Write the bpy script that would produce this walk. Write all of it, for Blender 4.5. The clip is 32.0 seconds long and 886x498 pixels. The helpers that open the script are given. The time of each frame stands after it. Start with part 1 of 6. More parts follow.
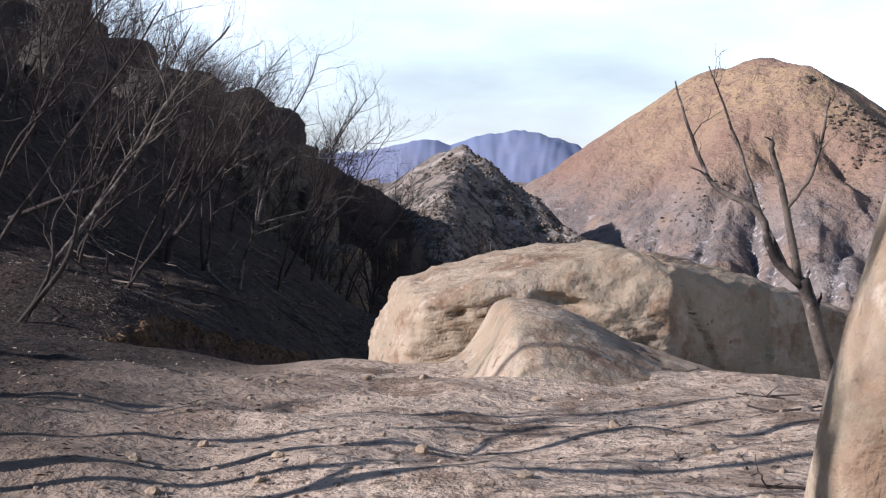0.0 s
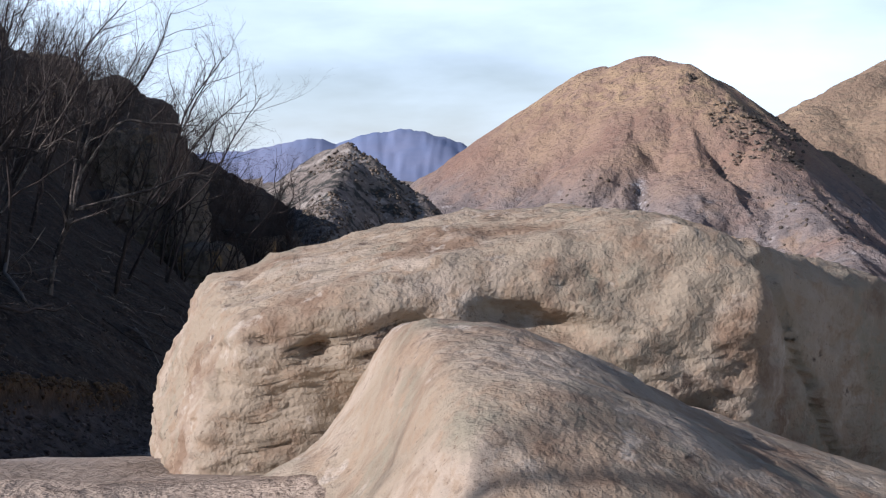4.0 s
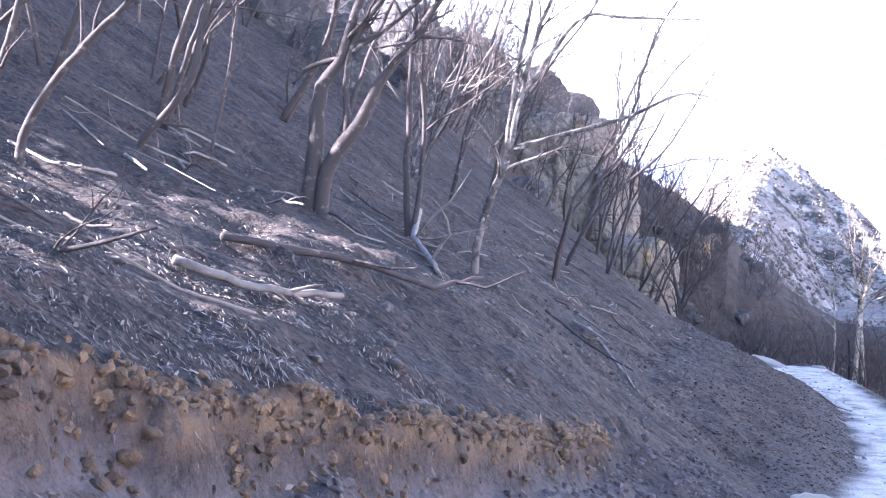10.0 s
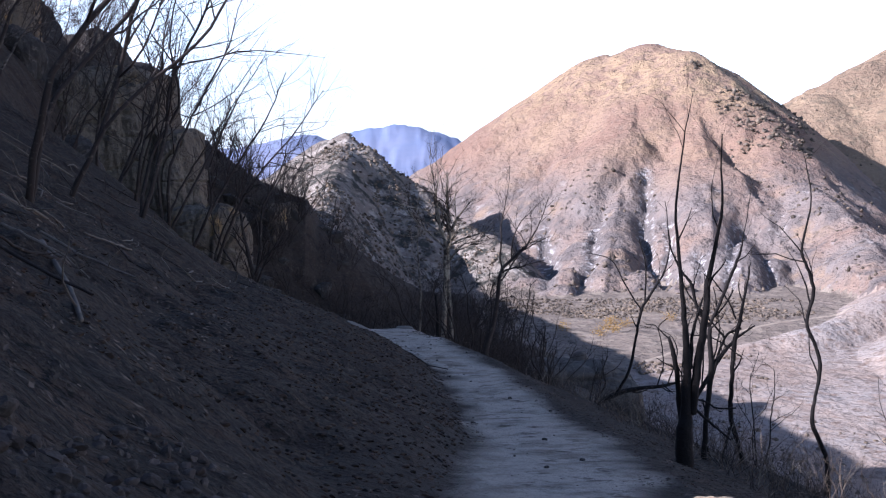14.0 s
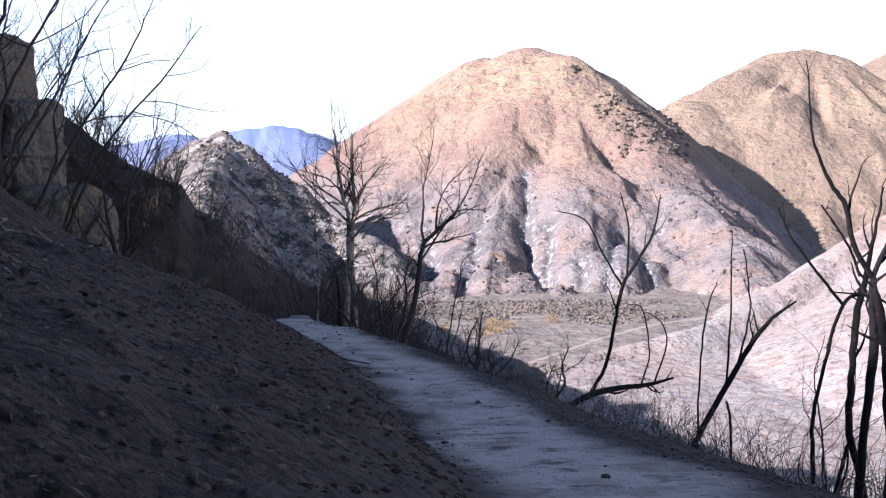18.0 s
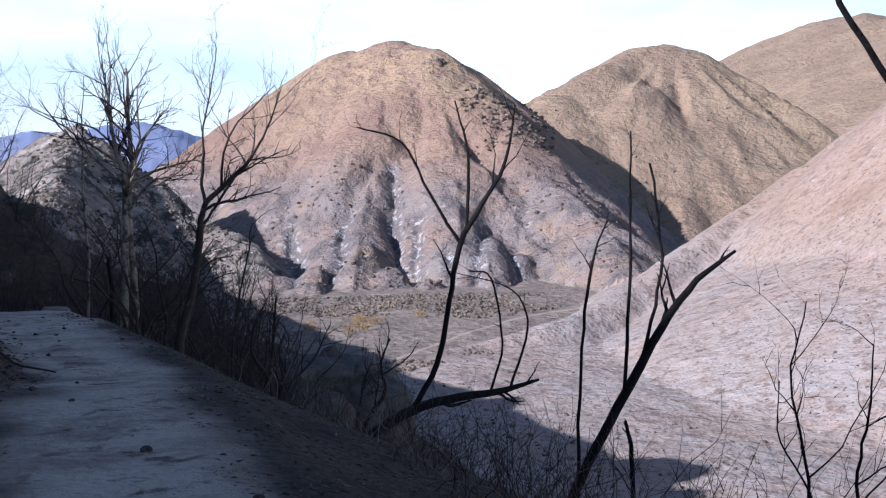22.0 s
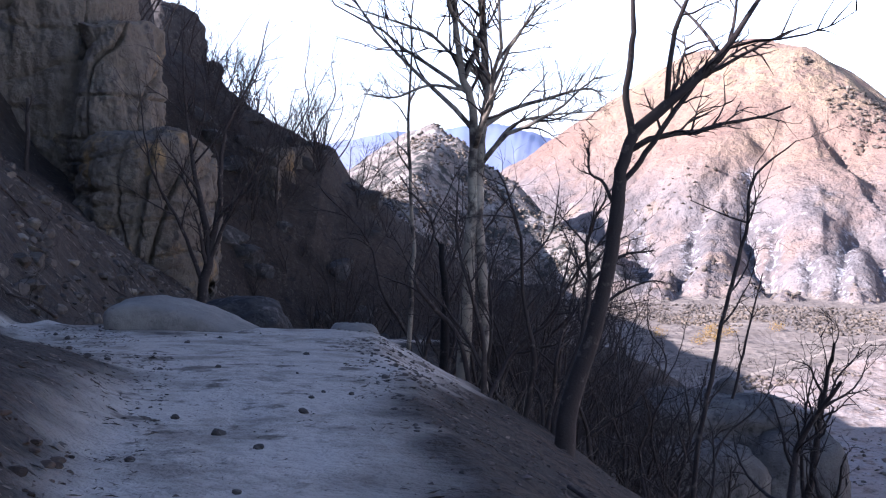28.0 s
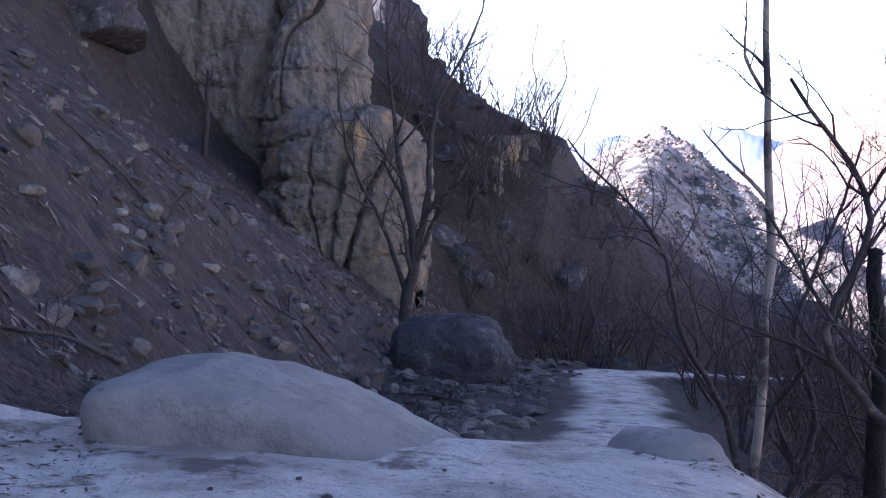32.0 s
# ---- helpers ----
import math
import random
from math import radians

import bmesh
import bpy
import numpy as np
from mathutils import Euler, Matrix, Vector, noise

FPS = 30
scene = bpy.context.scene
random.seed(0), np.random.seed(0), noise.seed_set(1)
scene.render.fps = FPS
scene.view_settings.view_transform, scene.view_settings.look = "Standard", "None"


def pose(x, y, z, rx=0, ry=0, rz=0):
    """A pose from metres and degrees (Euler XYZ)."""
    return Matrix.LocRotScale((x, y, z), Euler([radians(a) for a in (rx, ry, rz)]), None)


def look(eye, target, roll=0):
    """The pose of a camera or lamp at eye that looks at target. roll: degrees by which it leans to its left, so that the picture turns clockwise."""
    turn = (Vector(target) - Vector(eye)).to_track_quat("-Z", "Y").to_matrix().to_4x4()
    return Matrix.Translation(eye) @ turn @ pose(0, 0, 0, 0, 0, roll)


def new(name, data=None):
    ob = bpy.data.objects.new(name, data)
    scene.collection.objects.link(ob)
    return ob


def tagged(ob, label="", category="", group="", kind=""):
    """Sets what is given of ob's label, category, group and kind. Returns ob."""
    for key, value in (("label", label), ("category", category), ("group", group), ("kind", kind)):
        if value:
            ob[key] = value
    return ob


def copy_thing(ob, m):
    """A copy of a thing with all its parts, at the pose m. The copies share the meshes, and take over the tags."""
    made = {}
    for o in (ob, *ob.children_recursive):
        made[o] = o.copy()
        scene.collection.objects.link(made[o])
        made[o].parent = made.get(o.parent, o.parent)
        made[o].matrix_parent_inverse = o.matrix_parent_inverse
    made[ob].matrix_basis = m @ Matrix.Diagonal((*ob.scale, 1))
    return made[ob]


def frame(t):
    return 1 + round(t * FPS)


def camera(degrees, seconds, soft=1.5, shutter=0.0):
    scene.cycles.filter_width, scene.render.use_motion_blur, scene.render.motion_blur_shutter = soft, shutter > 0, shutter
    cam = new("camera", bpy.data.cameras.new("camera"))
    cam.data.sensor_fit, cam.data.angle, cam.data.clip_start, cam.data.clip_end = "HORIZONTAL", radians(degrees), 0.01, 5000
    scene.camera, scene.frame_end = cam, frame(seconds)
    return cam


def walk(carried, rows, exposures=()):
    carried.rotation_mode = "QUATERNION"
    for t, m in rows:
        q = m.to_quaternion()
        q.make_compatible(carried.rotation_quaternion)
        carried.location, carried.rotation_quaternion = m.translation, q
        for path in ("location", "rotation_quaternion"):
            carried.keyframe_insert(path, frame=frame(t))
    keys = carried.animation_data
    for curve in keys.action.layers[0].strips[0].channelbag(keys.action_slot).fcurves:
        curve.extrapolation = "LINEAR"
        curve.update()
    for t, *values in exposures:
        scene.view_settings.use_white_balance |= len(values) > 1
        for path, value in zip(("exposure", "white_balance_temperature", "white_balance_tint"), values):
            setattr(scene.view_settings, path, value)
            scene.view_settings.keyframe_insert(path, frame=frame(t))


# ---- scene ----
# ---------------------------------------------------------------- camera
cam = camera(41.69, 32.0, soft=1.2)
PATH = [
    (0.0, 0.000, -0.000, 0.000, 85.50, 0.04, 0.74),
    (0.5, -0.079, 1.224, -0.144, 85.49, -0.00, 0.15),
    (1.0, -0.092, 2.426, -0.281, 85.47, -0.06, -1.34),
    (1.5, -0.063, 3.637, -0.422, 85.44, -0.05, -3.65),
    (2.0, -0.000, 4.843, -0.577, 85.47, -0.02, -5.20),
    (2.5, 0.079, 6.071, -0.718, 85.43, 0.09, -6.30),
    (4.5, 0.258, 10.701, -1.171, 85.51, 0.36, -2.88),
    (5.0, 0.218, 11.769, -1.331, 85.67, 0.62, 1.22),
    (5.5, 0.019, 12.978, -1.437, 85.54, 0.79, 6.50),
    (6.0, -0.252, 14.117, -1.567, 85.57, 0.28, 10.82),
    (6.5, -0.588, 15.198, -1.645, 85.74, 0.68, 15.10),
    (7.0, -1.059, 16.142, -1.741, 85.91, 0.41, 15.71),
    (7.5, -1.495, 17.046, -1.956, 85.97, 0.14, 16.24),
    (8.0, -1.892, 17.975, -2.235, 85.80, -0.24, 16.83),
    (8.5, -2.234, 18.973, -2.418, 85.75, -0.09, 17.00),
    (9.0, -2.483, 19.997, -2.545, 85.79, 0.09, 17.01),
    (9.5, -2.728, 20.891, -2.696, 85.81, -0.09, 16.70),
    (10.0, -2.907, 21.676, -2.877, 85.84, 0.02, 15.10),
    (10.5, -3.035, 22.361, -3.263, 85.87, 0.03, 10.55),
    (11.0, -3.091, 23.472, -3.760, 85.65, -0.13, 4.91),
    (11.5, -2.993, 24.836, -4.148, 85.42, 0.00, -0.31),
    (12.0, -2.804, 26.191, -4.478, 85.28, 0.31, -4.81),
    (12.5, -2.637, 27.582, -4.762, 85.09, 0.67, -7.70),
    (13.0, -2.545, 29.014, -5.006, 85.22, 0.65, -6.75),
    (13.5, -2.526, 30.415, -5.245, 85.28, 0.71, -6.07),
    (14.0, -2.598, 31.765, -5.416, 85.30, 0.59, -5.20),
    (14.5, -2.774, 33.018, -5.588, 85.29, 0.65, -2.74),
    (16.5, -3.088, 37.294, -6.286, 85.48, 0.17, -0.52),
    (17.0, -3.062, 38.295, -6.566, 85.47, -0.08, -3.31),
    (17.5, -2.986, 39.298, -6.875, 85.45, -0.29, -6.66),
    (18.0, -2.783, 40.292, -7.178, 85.44, -0.19, -11.14),
    (18.5, -2.463, 41.268, -7.485, 85.24, -0.12, -16.95),
    (19.0, -2.042, 42.310, -7.735, 85.09, -0.19, -22.65),
    (19.5, -1.532, 43.407, -7.953, 85.09, 0.01, -26.27),
    (20.0, -0.974, 44.502, -8.102, 84.98, 0.22, -27.58),
    (20.5, -0.392, 45.579, -8.214, 85.04, 0.45, -27.79),
    (21.0, 0.169, 46.603, -8.416, 85.07, 0.71, -25.92),
    (21.5, 0.552, 47.629, -8.588, 85.15, 0.64, -21.82),
    (22.0, 0.799, 48.768, -8.748, 85.26, 0.15, -17.59),
    (22.5, 0.998, 49.930, -8.871, 85.30, -0.05, -13.98),
    (23.0, 1.102, 51.087, -9.071, 85.31, -0.15, -10.33),
    (23.5, 1.189, 52.245, -9.349, 85.43, -0.45, -7.10),
    (24.0, 1.239, 53.422, -9.658, 85.45, -0.67, -6.09),
    (24.5, 1.259, 54.688, -9.818, 85.35, -0.74, -5.68),
    (25.0, 1.264, 55.980, -9.937, 85.22, -0.53, -5.01),
    (25.5, 1.311, 57.298, -9.960, 85.18, -0.65, -4.05),
    (27.5, 1.518, 61.934, -10.065, 85.37, -0.69, -1.35),
    (28.0, 1.464, 63.309, -10.143, 85.31, -0.77, -0.61),
    (28.5, 1.385, 64.718, -10.255, 85.25, -0.79, -0.16),
    (29.0, 1.303, 66.116, -10.369, 85.26, -0.80, 0.77),
    (29.5, 1.169, 67.500, -10.461, 85.26, -0.87, 2.22),
    (30.0, 1.015, 68.878, -10.596, 85.33, -0.80, 3.93),
    (30.5, 0.813, 70.229, -10.679, 85.37, -0.83, 5.30),
    (31.0, 0.640, 71.492, -10.809, 85.44, -0.89, 6.39),
    (31.5, 0.424, 72.843, -10.903, 85.42, -1.00, 8.11),
    (32.0, 0.091, 74.194, -11.043, 85.39, -0.81, 10.29),
]

EXPOSURES = [(0.0, 0.4, 5950, 20), (5.0, 0.15, 5800, 19), (6.0, 0.45, 5800, 20), (6.5, 0.65, 5800, 22), (7.0, 1.15, 5700, 26), (7.5, 2.2, 5550, 27), (8.5, 3.5, 5400, 28), (9.0, 3.65, 5400, 28), (10.0, 3.9, 5400, 28), (11.0, 3.1, 5400, 25),
             (12.0, 1.7, 5500, 23), (13.0, 1.0, 5500, 24), (14.5, 1.05, 5500, 23), (17.0, 1.6, 5500, 23), (19.0, 0.85, 5600, 22), (21.0, 0.62, 5500, 20), (23.0, 0.7, 5300, 20), (25.0, 1.2, 5400, 24),
             (28.0, 1.6, 5500, 27), (30.0, 2.0, 5500, 29), (32.0, 2.4, 5350, 33)]
walk(cam, [(t, pose(x, y, z, rx, ry, rz)) for t, x, y, z, rx, ry, rz in PATH], EXPOSURES)

# ---------------------------------------------------------------- light
SUN_FROM = Vector((-0.88, -0.23, 0.465)).normalized()
world = bpy.data.worlds.new("sky")
scene.world = world
world.use_nodes = True
wn = world.node_tree
wn.nodes.clear()
sky = wn.nodes.new("ShaderNodeTexSky")
sky.sky_type = "NISHITA"
sky.sun_disc = False
sky.sun_elevation = math.asin(SUN_FROM.z)
sky.sun_rotation = math.atan2(SUN_FROM.x, SUN_FROM.y)
sky.air_density, sky.dust_density, sky.ozone_density = 1.0, 0.3, 1.2
veil_noise = wn.nodes.new("ShaderNodeTexNoise")
veil_noise.inputs["Scale"].default_value, veil_noise.inputs["Detail"].default_value = 2.2, 6
veil_map = wn.nodes.new("ShaderNodeMapping")
veil_map.inputs["Scale"].default_value = (1.0, 1.0, 3.5)
veil_co = wn.nodes.new("ShaderNodeTexCoord")
veil_range = wn.nodes.new("ShaderNodeMapRange")
veil_range.inputs["From Min"].default_value, veil_range.inputs["From Max"].default_value = 0.35, 0.68
veil_range.inputs["To Min"].default_value, veil_range.inputs["To Max"].default_value = 0.28, 0.98
veil = wn.nodes.new("ShaderNodeMix")
veil.data_type = "RGBA"
veil.inputs["B"].default_value = (17.6, 21.0, 22.4, 1)
wn.links.new(veil_co.outputs["Generated"], veil_map.inputs["Vector"])
wn.links.new(veil_map.outputs["Vector"], veil_noise.inputs["Vector"])
wn.links.new(veil_noise.outputs["Fac"], veil_range.inputs["Value"])
veil_sep = wn.nodes.new("ShaderNodeSeparateXYZ")
wn.links.new(veil_co.outputs["Generated"], veil_sep.inputs["Vector"])
veil_low = wn.nodes.new("ShaderNodeMapRange")
veil_low.interpolation_type = "SMOOTHSTEP"
veil_low.inputs["From Min"].default_value, veil_low.inputs["From Max"].default_value = 0.12, 0.36
veil_low.inputs["To Min"].default_value, veil_low.inputs["To Max"].default_value = 1.0, 0.0
wn.links.new(veil_sep.outputs["Z"], veil_low.inputs["Value"])
veil_mul = wn.nodes.new("ShaderNodeMath")
veil_mul.operation = "MULTIPLY"
wn.links.new(veil_range.outputs["Result"], veil_mul.inputs[0])
wn.links.new(veil_low.outputs["Result"], veil_mul.inputs[1])
wn.links.new(veil_mul.outputs[0], veil.inputs["Factor"])
wn.links.new(sky.outputs["Color"], veil.inputs["A"])
wbg = wn.nodes.new("ShaderNodeBackground")
wbg.inputs["Strength"].default_value = 0.06
wout = wn.nodes.new("ShaderNodeOutputWorld")
wn.links.new(veil.outputs["Result"], wbg.inputs["Color"])
wn.links.new(wbg.outputs["Background"], wout.inputs["Surface"])
sun_data = bpy.data.lights.new("sun", "SUN")
sun_data.energy, sun_data.angle, sun_data.color = 5.0, radians(0.6), (1.0, 0.93, 0.84)
sun = new("sun", sun_data)
sun.matrix_world = look((-80, -30, 60), Vector((-80, -30, 60)) - SUN_FROM)

# ---------------------------------------------------------------- materials


def material(name, base, rough=0.9, accents=(), bump=((30.0, 0.3),), island=0.0):
    """Base colour with noise accents (colour, scale, low, high), and bumps (scale, metres)."""
    m = bpy.data.materials.new(name)
    m.use_nodes = True
    nt = m.node_tree
    bsdf = nt.nodes["Principled BSDF"]
    bsdf.inputs["Roughness"].default_value = rough
    bsdf.inputs["Specular IOR Level"].default_value = 0.25
    geo = nt.nodes.new("ShaderNodeNewGeometry")
    rgb = nt.nodes.new("ShaderNodeRGB")
    rgb.outputs[0].default_value = (*base, 1)
    last = rgb.outputs[0]
    for col, scale, low, high, *attr in accents:
        noi = nt.nodes.new("ShaderNodeTexNoise")
        noi.inputs["Scale"].default_value = scale
        noi.inputs["Detail"].default_value = 5
        noi.inputs["Roughness"].default_value = 0.65
        nt.links.new(geo.outputs["Position"], noi.inputs["Vector"])
        ramp = nt.nodes.new("ShaderNodeMapRange")
        ramp.inputs["From Min"].default_value, ramp.inputs["From Max"].default_value = low, high
        nt.links.new(noi.outputs["Fac"], ramp.inputs["Value"])
        fac = ramp.outputs["Result"]
        if attr:
            at = nt.nodes.new("ShaderNodeAttribute")
            at.attribute_name = attr[0]
            mul = nt.nodes.new("ShaderNodeMath")
            mul.operation = "MULTIPLY"
            nt.links.new(at.outputs["Fac"], mul.inputs[0])
            nt.links.new(fac, mul.inputs[1])
            fac = mul.outputs[0]
        mix = nt.nodes.new("ShaderNodeMix")
        mix.data_type = "RGBA"
        nt.links.new(fac, mix.inputs["Factor"])
        nt.links.new(last, mix.inputs["A"])
        mix.inputs["B"].default_value = (*col, 1)
        last = mix.outputs["Result"]
    if island:
        hsv = nt.nodes.new("ShaderNodeHueSaturation")
        mr = nt.nodes.new("ShaderNodeMapRange")
        mr.inputs["To Min"].default_value, mr.inputs["To Max"].default_value = 1 - island, 1 + island
        nt.links.new(geo.outputs["Random Per Island"], mr.inputs["Value"])
        nt.links.new(mr.outputs["Result"], hsv.inputs["Value"])
        nt.links.new(last, hsv.inputs["Color"])
        last = hsv.outputs["Color"]
    nt.links.new(last, bsdf.inputs["Base Color"])
    prev = None
    for scale, dist in bump:
        noi = nt.nodes.new("ShaderNodeTexNoise")
        noi.inputs["Scale"].default_value = scale
        noi.inputs["Detail"].default_value = 6
        nt.links.new(geo.outputs["Position"], noi.inputs["Vector"])
        b = nt.nodes.new("ShaderNodeBump")
        b.inputs["Strength"].default_value = 1.0
        b.inputs["Distance"].default_value = dist
        nt.links.new(noi.outputs["Fac"], b.inputs["Height"])
        if prev:
            nt.links.new(prev, b.inputs["Normal"])
        prev = b.outputs["Normal"]
    if prev:
        nt.links.new(prev, bsdf.inputs["Normal"])
    return m


M_GROUND = material("slope_soil", (0.027, 0.021, 0.018), 0.95, [
    ((0.048, 0.033, 0.024), 0.35, 0.42, 0.62), ((0.012, 0.010, 0.010), 2.5, 0.50, 0.63), ((0.061, 0.043, 0.031), 5.0, 0.50, 0.59), ((0.073, 0.047, 0.033), 1.3, 0.52, 0.63), ((0.010, 0.009, 0.008), 8.0, 0.52, 0.60), ((0.096, 0.075, 0.059), 14.0, 0.56, 0.66), ((0.009, 0.008, 0.007), 20.0, 0.53, 0.63),
    ((0.050, 0.037, 0.028), 0.5, 0.25, 0.60, "talus"), ((0.09, 0.071, 0.055), 3.5, 0.55, 0.68, "talus"), ((0.022, 0.019, 0.018), 1.6, 0.54, 0.66, "talus"),
    ((0.063, 0.049, 0.040), 3.0, 0.30, 0.60, "verge"), ((0.026, 0.021, 0.018), 7.0, 0.50, 0.64, "verge"), ((0.56, 0.48, 0.40), 1.2, 0.0, 0.25, "path"), ((0.33, 0.27, 0.215), 1.2, 0.46, 0.62, "path"), ((0.17, 0.135, 0.105), 1.9, 0.56, 0.64, "path"), ((0.16, 0.13, 0.11), 12.0, 0.62, 0.70, "path"),
    ((0.54, 0.43, 0.33), 2.0, 0.1, 0.5, "sand"), ((0.22, 0.16, 0.115), 0.7, 0.50, 0.60, "sand"), ((0.18, 0.135, 0.10), 9.0, 0.54, 0.64, "sand"), ((0.10, 0.08, 0.065), 30.0, 0.60, 0.68, "sand"),
    ((0.17, 0.107, 0.058), 2.0, 0.2, 0.6, "bank"), ((0.06, 0.048, 0.04), 3.0, 0.50, 0.60, "bank"), ((0.115, 0.093, 0.082), 1.5, 0.25, 0.6, "rubble"), ((0.06, 0.046, 0.038), 5.0, 0.52, 0.64, "rubble")], [(1.5, 0.10), (9.0, 0.07), (45.0, 0.018)])
M_HILL = material("hill_soil", (0.30, 0.205, 0.15), 0.95, [
    ((0.25, 0.155, 0.115), 0.012, 0.42, 0.62), ((0.345, 0.24, 0.16), 0.016, 0.50, 0.66), ((0.22, 0.155, 0.12), 0.15, 0.52, 0.68), ((0.37, 0.265, 0.185), 0.5, 0.54, 0.70),
    ((0.40, 0.285, 0.175), 0.10, 0.40, 0.58, "crag"), ((0.12, 0.085, 0.065), 0.22, 0.56, 0.66, "crag"),
    ((0.235, 0.205, 0.19), 0.02, 0.26, 0.60, "ash"), ((0.16, 0.138, 0.13), 0.035, 0.48, 0.60, "ash"), ((0.38, 0.345, 0.32), 0.09, 0.59, 0.70, "ash"), ((0.09, 0.075, 0.068), 0.16, 0.57, 0.66, "ash"), ((0.30, 0.22, 0.16), 0.03, 0.56, 0.68, "ash"),
    ((0.15, 0.135, 0.13), 0.06, 0.25, 0.55, "gully"), ((0.50, 0.48, 0.47), 0.25, 0.53, 0.62, "gully")], [(0.05, 3.5), (0.2, 1.8), (0.8, 0.5)])
M_TANHILL = material("tan_hill_soil", (0.31, 0.222, 0.15), 0.95, [
    ((0.25, 0.175, 0.12), 0.014, 0.42, 0.62), ((0.35, 0.255, 0.165), 0.016, 0.50, 0.66), ((0.17, 0.135, 0.095), 0.12, 0.52, 0.68), ((0.34, 0.265, 0.18), 0.4, 0.54, 0.70),
    ((0.36, 0.27, 0.165), 0.10, 0.40, 0.58, "crag"), ((0.12, 0.09, 0.065), 0.22, 0.56, 0.66, "crag")], [(0.05, 3.5), (0.2, 1.8), (0.8, 0.5)])
M_SPUR = material("ash_slope", (0.36, 0.262, 0.195), 0.95, [
    ((0.375, 0.27, 0.205), 0.02, 0.42, 0.6), ((0.30, 0.20, 0.14), 0.03, 0.52, 0.64), ((0.36, 0.325, 0.30), 0.03, 0.25, 0.58, "ash"), ((0.33, 0.26, 0.215), 0.06, 0.50, 0.64, "ash"),
    ((0.23, 0.17, 0.135), 0.25, 0.52, 0.64), ((0.41, 0.37, 0.345), 0.18, 0.60, 0.70), ((0.14, 0.11, 0.09), 0.9, 0.57, 0.65), ((0.10, 0.082, 0.07), 0.45, 0.62, 0.68),
    ((0.23, 0.19, 0.155), 0.05, 0.15, 0.50, "brush"), ((0.33, 0.28, 0.225), 0.09, 0.52, 0.62, "brush"), ((0.11, 0.092, 0.075), 0.3, 0.54, 0.64, "brush")], [(0.04, 3.0), (0.18, 1.6), (0.7, 0.5)])
M_KNOLL = material("knoll_rock", (0.23, 0.195, 0.165), 0.95, [
    ((0.40, 0.36, 0.315), 0.06, 0.52, 0.64), ((0.055, 0.055, 0.048), 0.10, 0.48, 0.58), ((0.44, 0.40, 0.35), 0.3, 0.60, 0.68)], [(0.08, 5.0), (0.4, 1.2)])
# blue distance haze is painted into the colours of the far range
M_HAZERANGE = material("far_range", (0.17, 0.225, 0.37), 1.0, [((0.23, 0.26, 0.38), 0.002, 0.4, 0.6)], [(0.004, 8.0)])
M_ROCK = material("sandstone", (0.35, 0.285, 0.205), 0.92, [
    ((0.44, 0.36, 0.275), 0.8, 0.46, 0.62), ((0.24, 0.165, 0.11), 0.9, 0.50, 0.60), ((0.29, 0.255, 0.185), 1.1, 0.54, 0.65), ((0.34, 0.255, 0.175), 5.0, 0.50, 0.62), ((0.46, 0.39, 0.31), 3.0, 0.60, 0.68),
    ((0.12, 0.09, 0.068), 3.2, 0.63, 0.70), ((0.20, 0.145, 0.10), 24.0, 0.62, 0.70)], [(2.0, 0.05), (7.0, 0.045), (30.0, 0.014), (90.0, 0.004)])
M_CLIFF = material("cliff_rock", (0.155, 0.125, 0.095), 0.92, [
    ((0.21, 0.17, 0.125), 0.5, 0.48, 0.62), ((0.36, 0.23, 0.10), 0.28, 0.58, 0.68), ((0.07, 0.062, 0.056), 0.5, 0.55, 0.68), ((0.12, 0.10, 0.08), 2.2, 0.55, 0.68)], [(0.6, 0.5), (2.2, 0.25), (9.0, 0.07)])
M_CHARPALE = material("scorched_bark", (0.05, 0.04, 0.036), 0.85, [((0.32, 0.28, 0.23), 2.2, 0.50, 0.58)], [(30.0, 0.01)])
M_STONEGREY = material("weathered_stone", (0.115, 0.10, 0.087), 0.92, [((0.16, 0.14, 0.12), 0.8, 0.48, 0.62), ((0.045, 0.04, 0.038), 1.5, 0.55, 0.66)], [(2.0, 0.06), (9.0, 0.04), (45.0, 0.01)])
M_PALESTONE = material("pale_stone", (0.235, 0.205, 0.175), 0.92, [((0.29, 0.255, 0.215), 1.2, 0.48, 0.62), ((0.20, 0.175, 0.15), 2.5, 0.54, 0.66), ((0.16, 0.14, 0.12), 14.0, 0.62, 0.70)], [(2.0, 0.05), (9.0, 0.03), (45.0, 0.01)])
M_DARKROCK = material("dark_rock", (0.062, 0.055, 0.05), 0.92, [
    ((0.04, 0.037, 0.036), 0.8, 0.5, 0.62), ((0.16, 0.14, 0.12), 2.0, 0.56, 0.68)], [(0.8, 0.4), (3.0, 0.15), (14.0, 0.04)])
M_BARK = material("dark_bark", (0.045, 0.035, 0.031), 0.85, [
    ((0.15, 0.12, 0.10), 6.0, 0.57, 0.70)], [(40.0, 0.01)])
M_PALE = material("pale_bark", (0.30, 0.25, 0.19), 0.8, [
    ((0.07, 0.056, 0.047), 3.0, 0.46, 0.60), ((0.42, 0.36, 0.27), 2.0, 0.55, 0.65)], [(40.0, 0.01)])
M_DEADBARK = material("peeling_bark", (0.14, 0.115, 0.095), 0.8, [((0.04, 0.033, 0.03), 3.0, 0.44, 0.58), ((0.30, 0.26, 0.22), 5.0, 0.56, 0.66)], [(40.0, 0.01)])
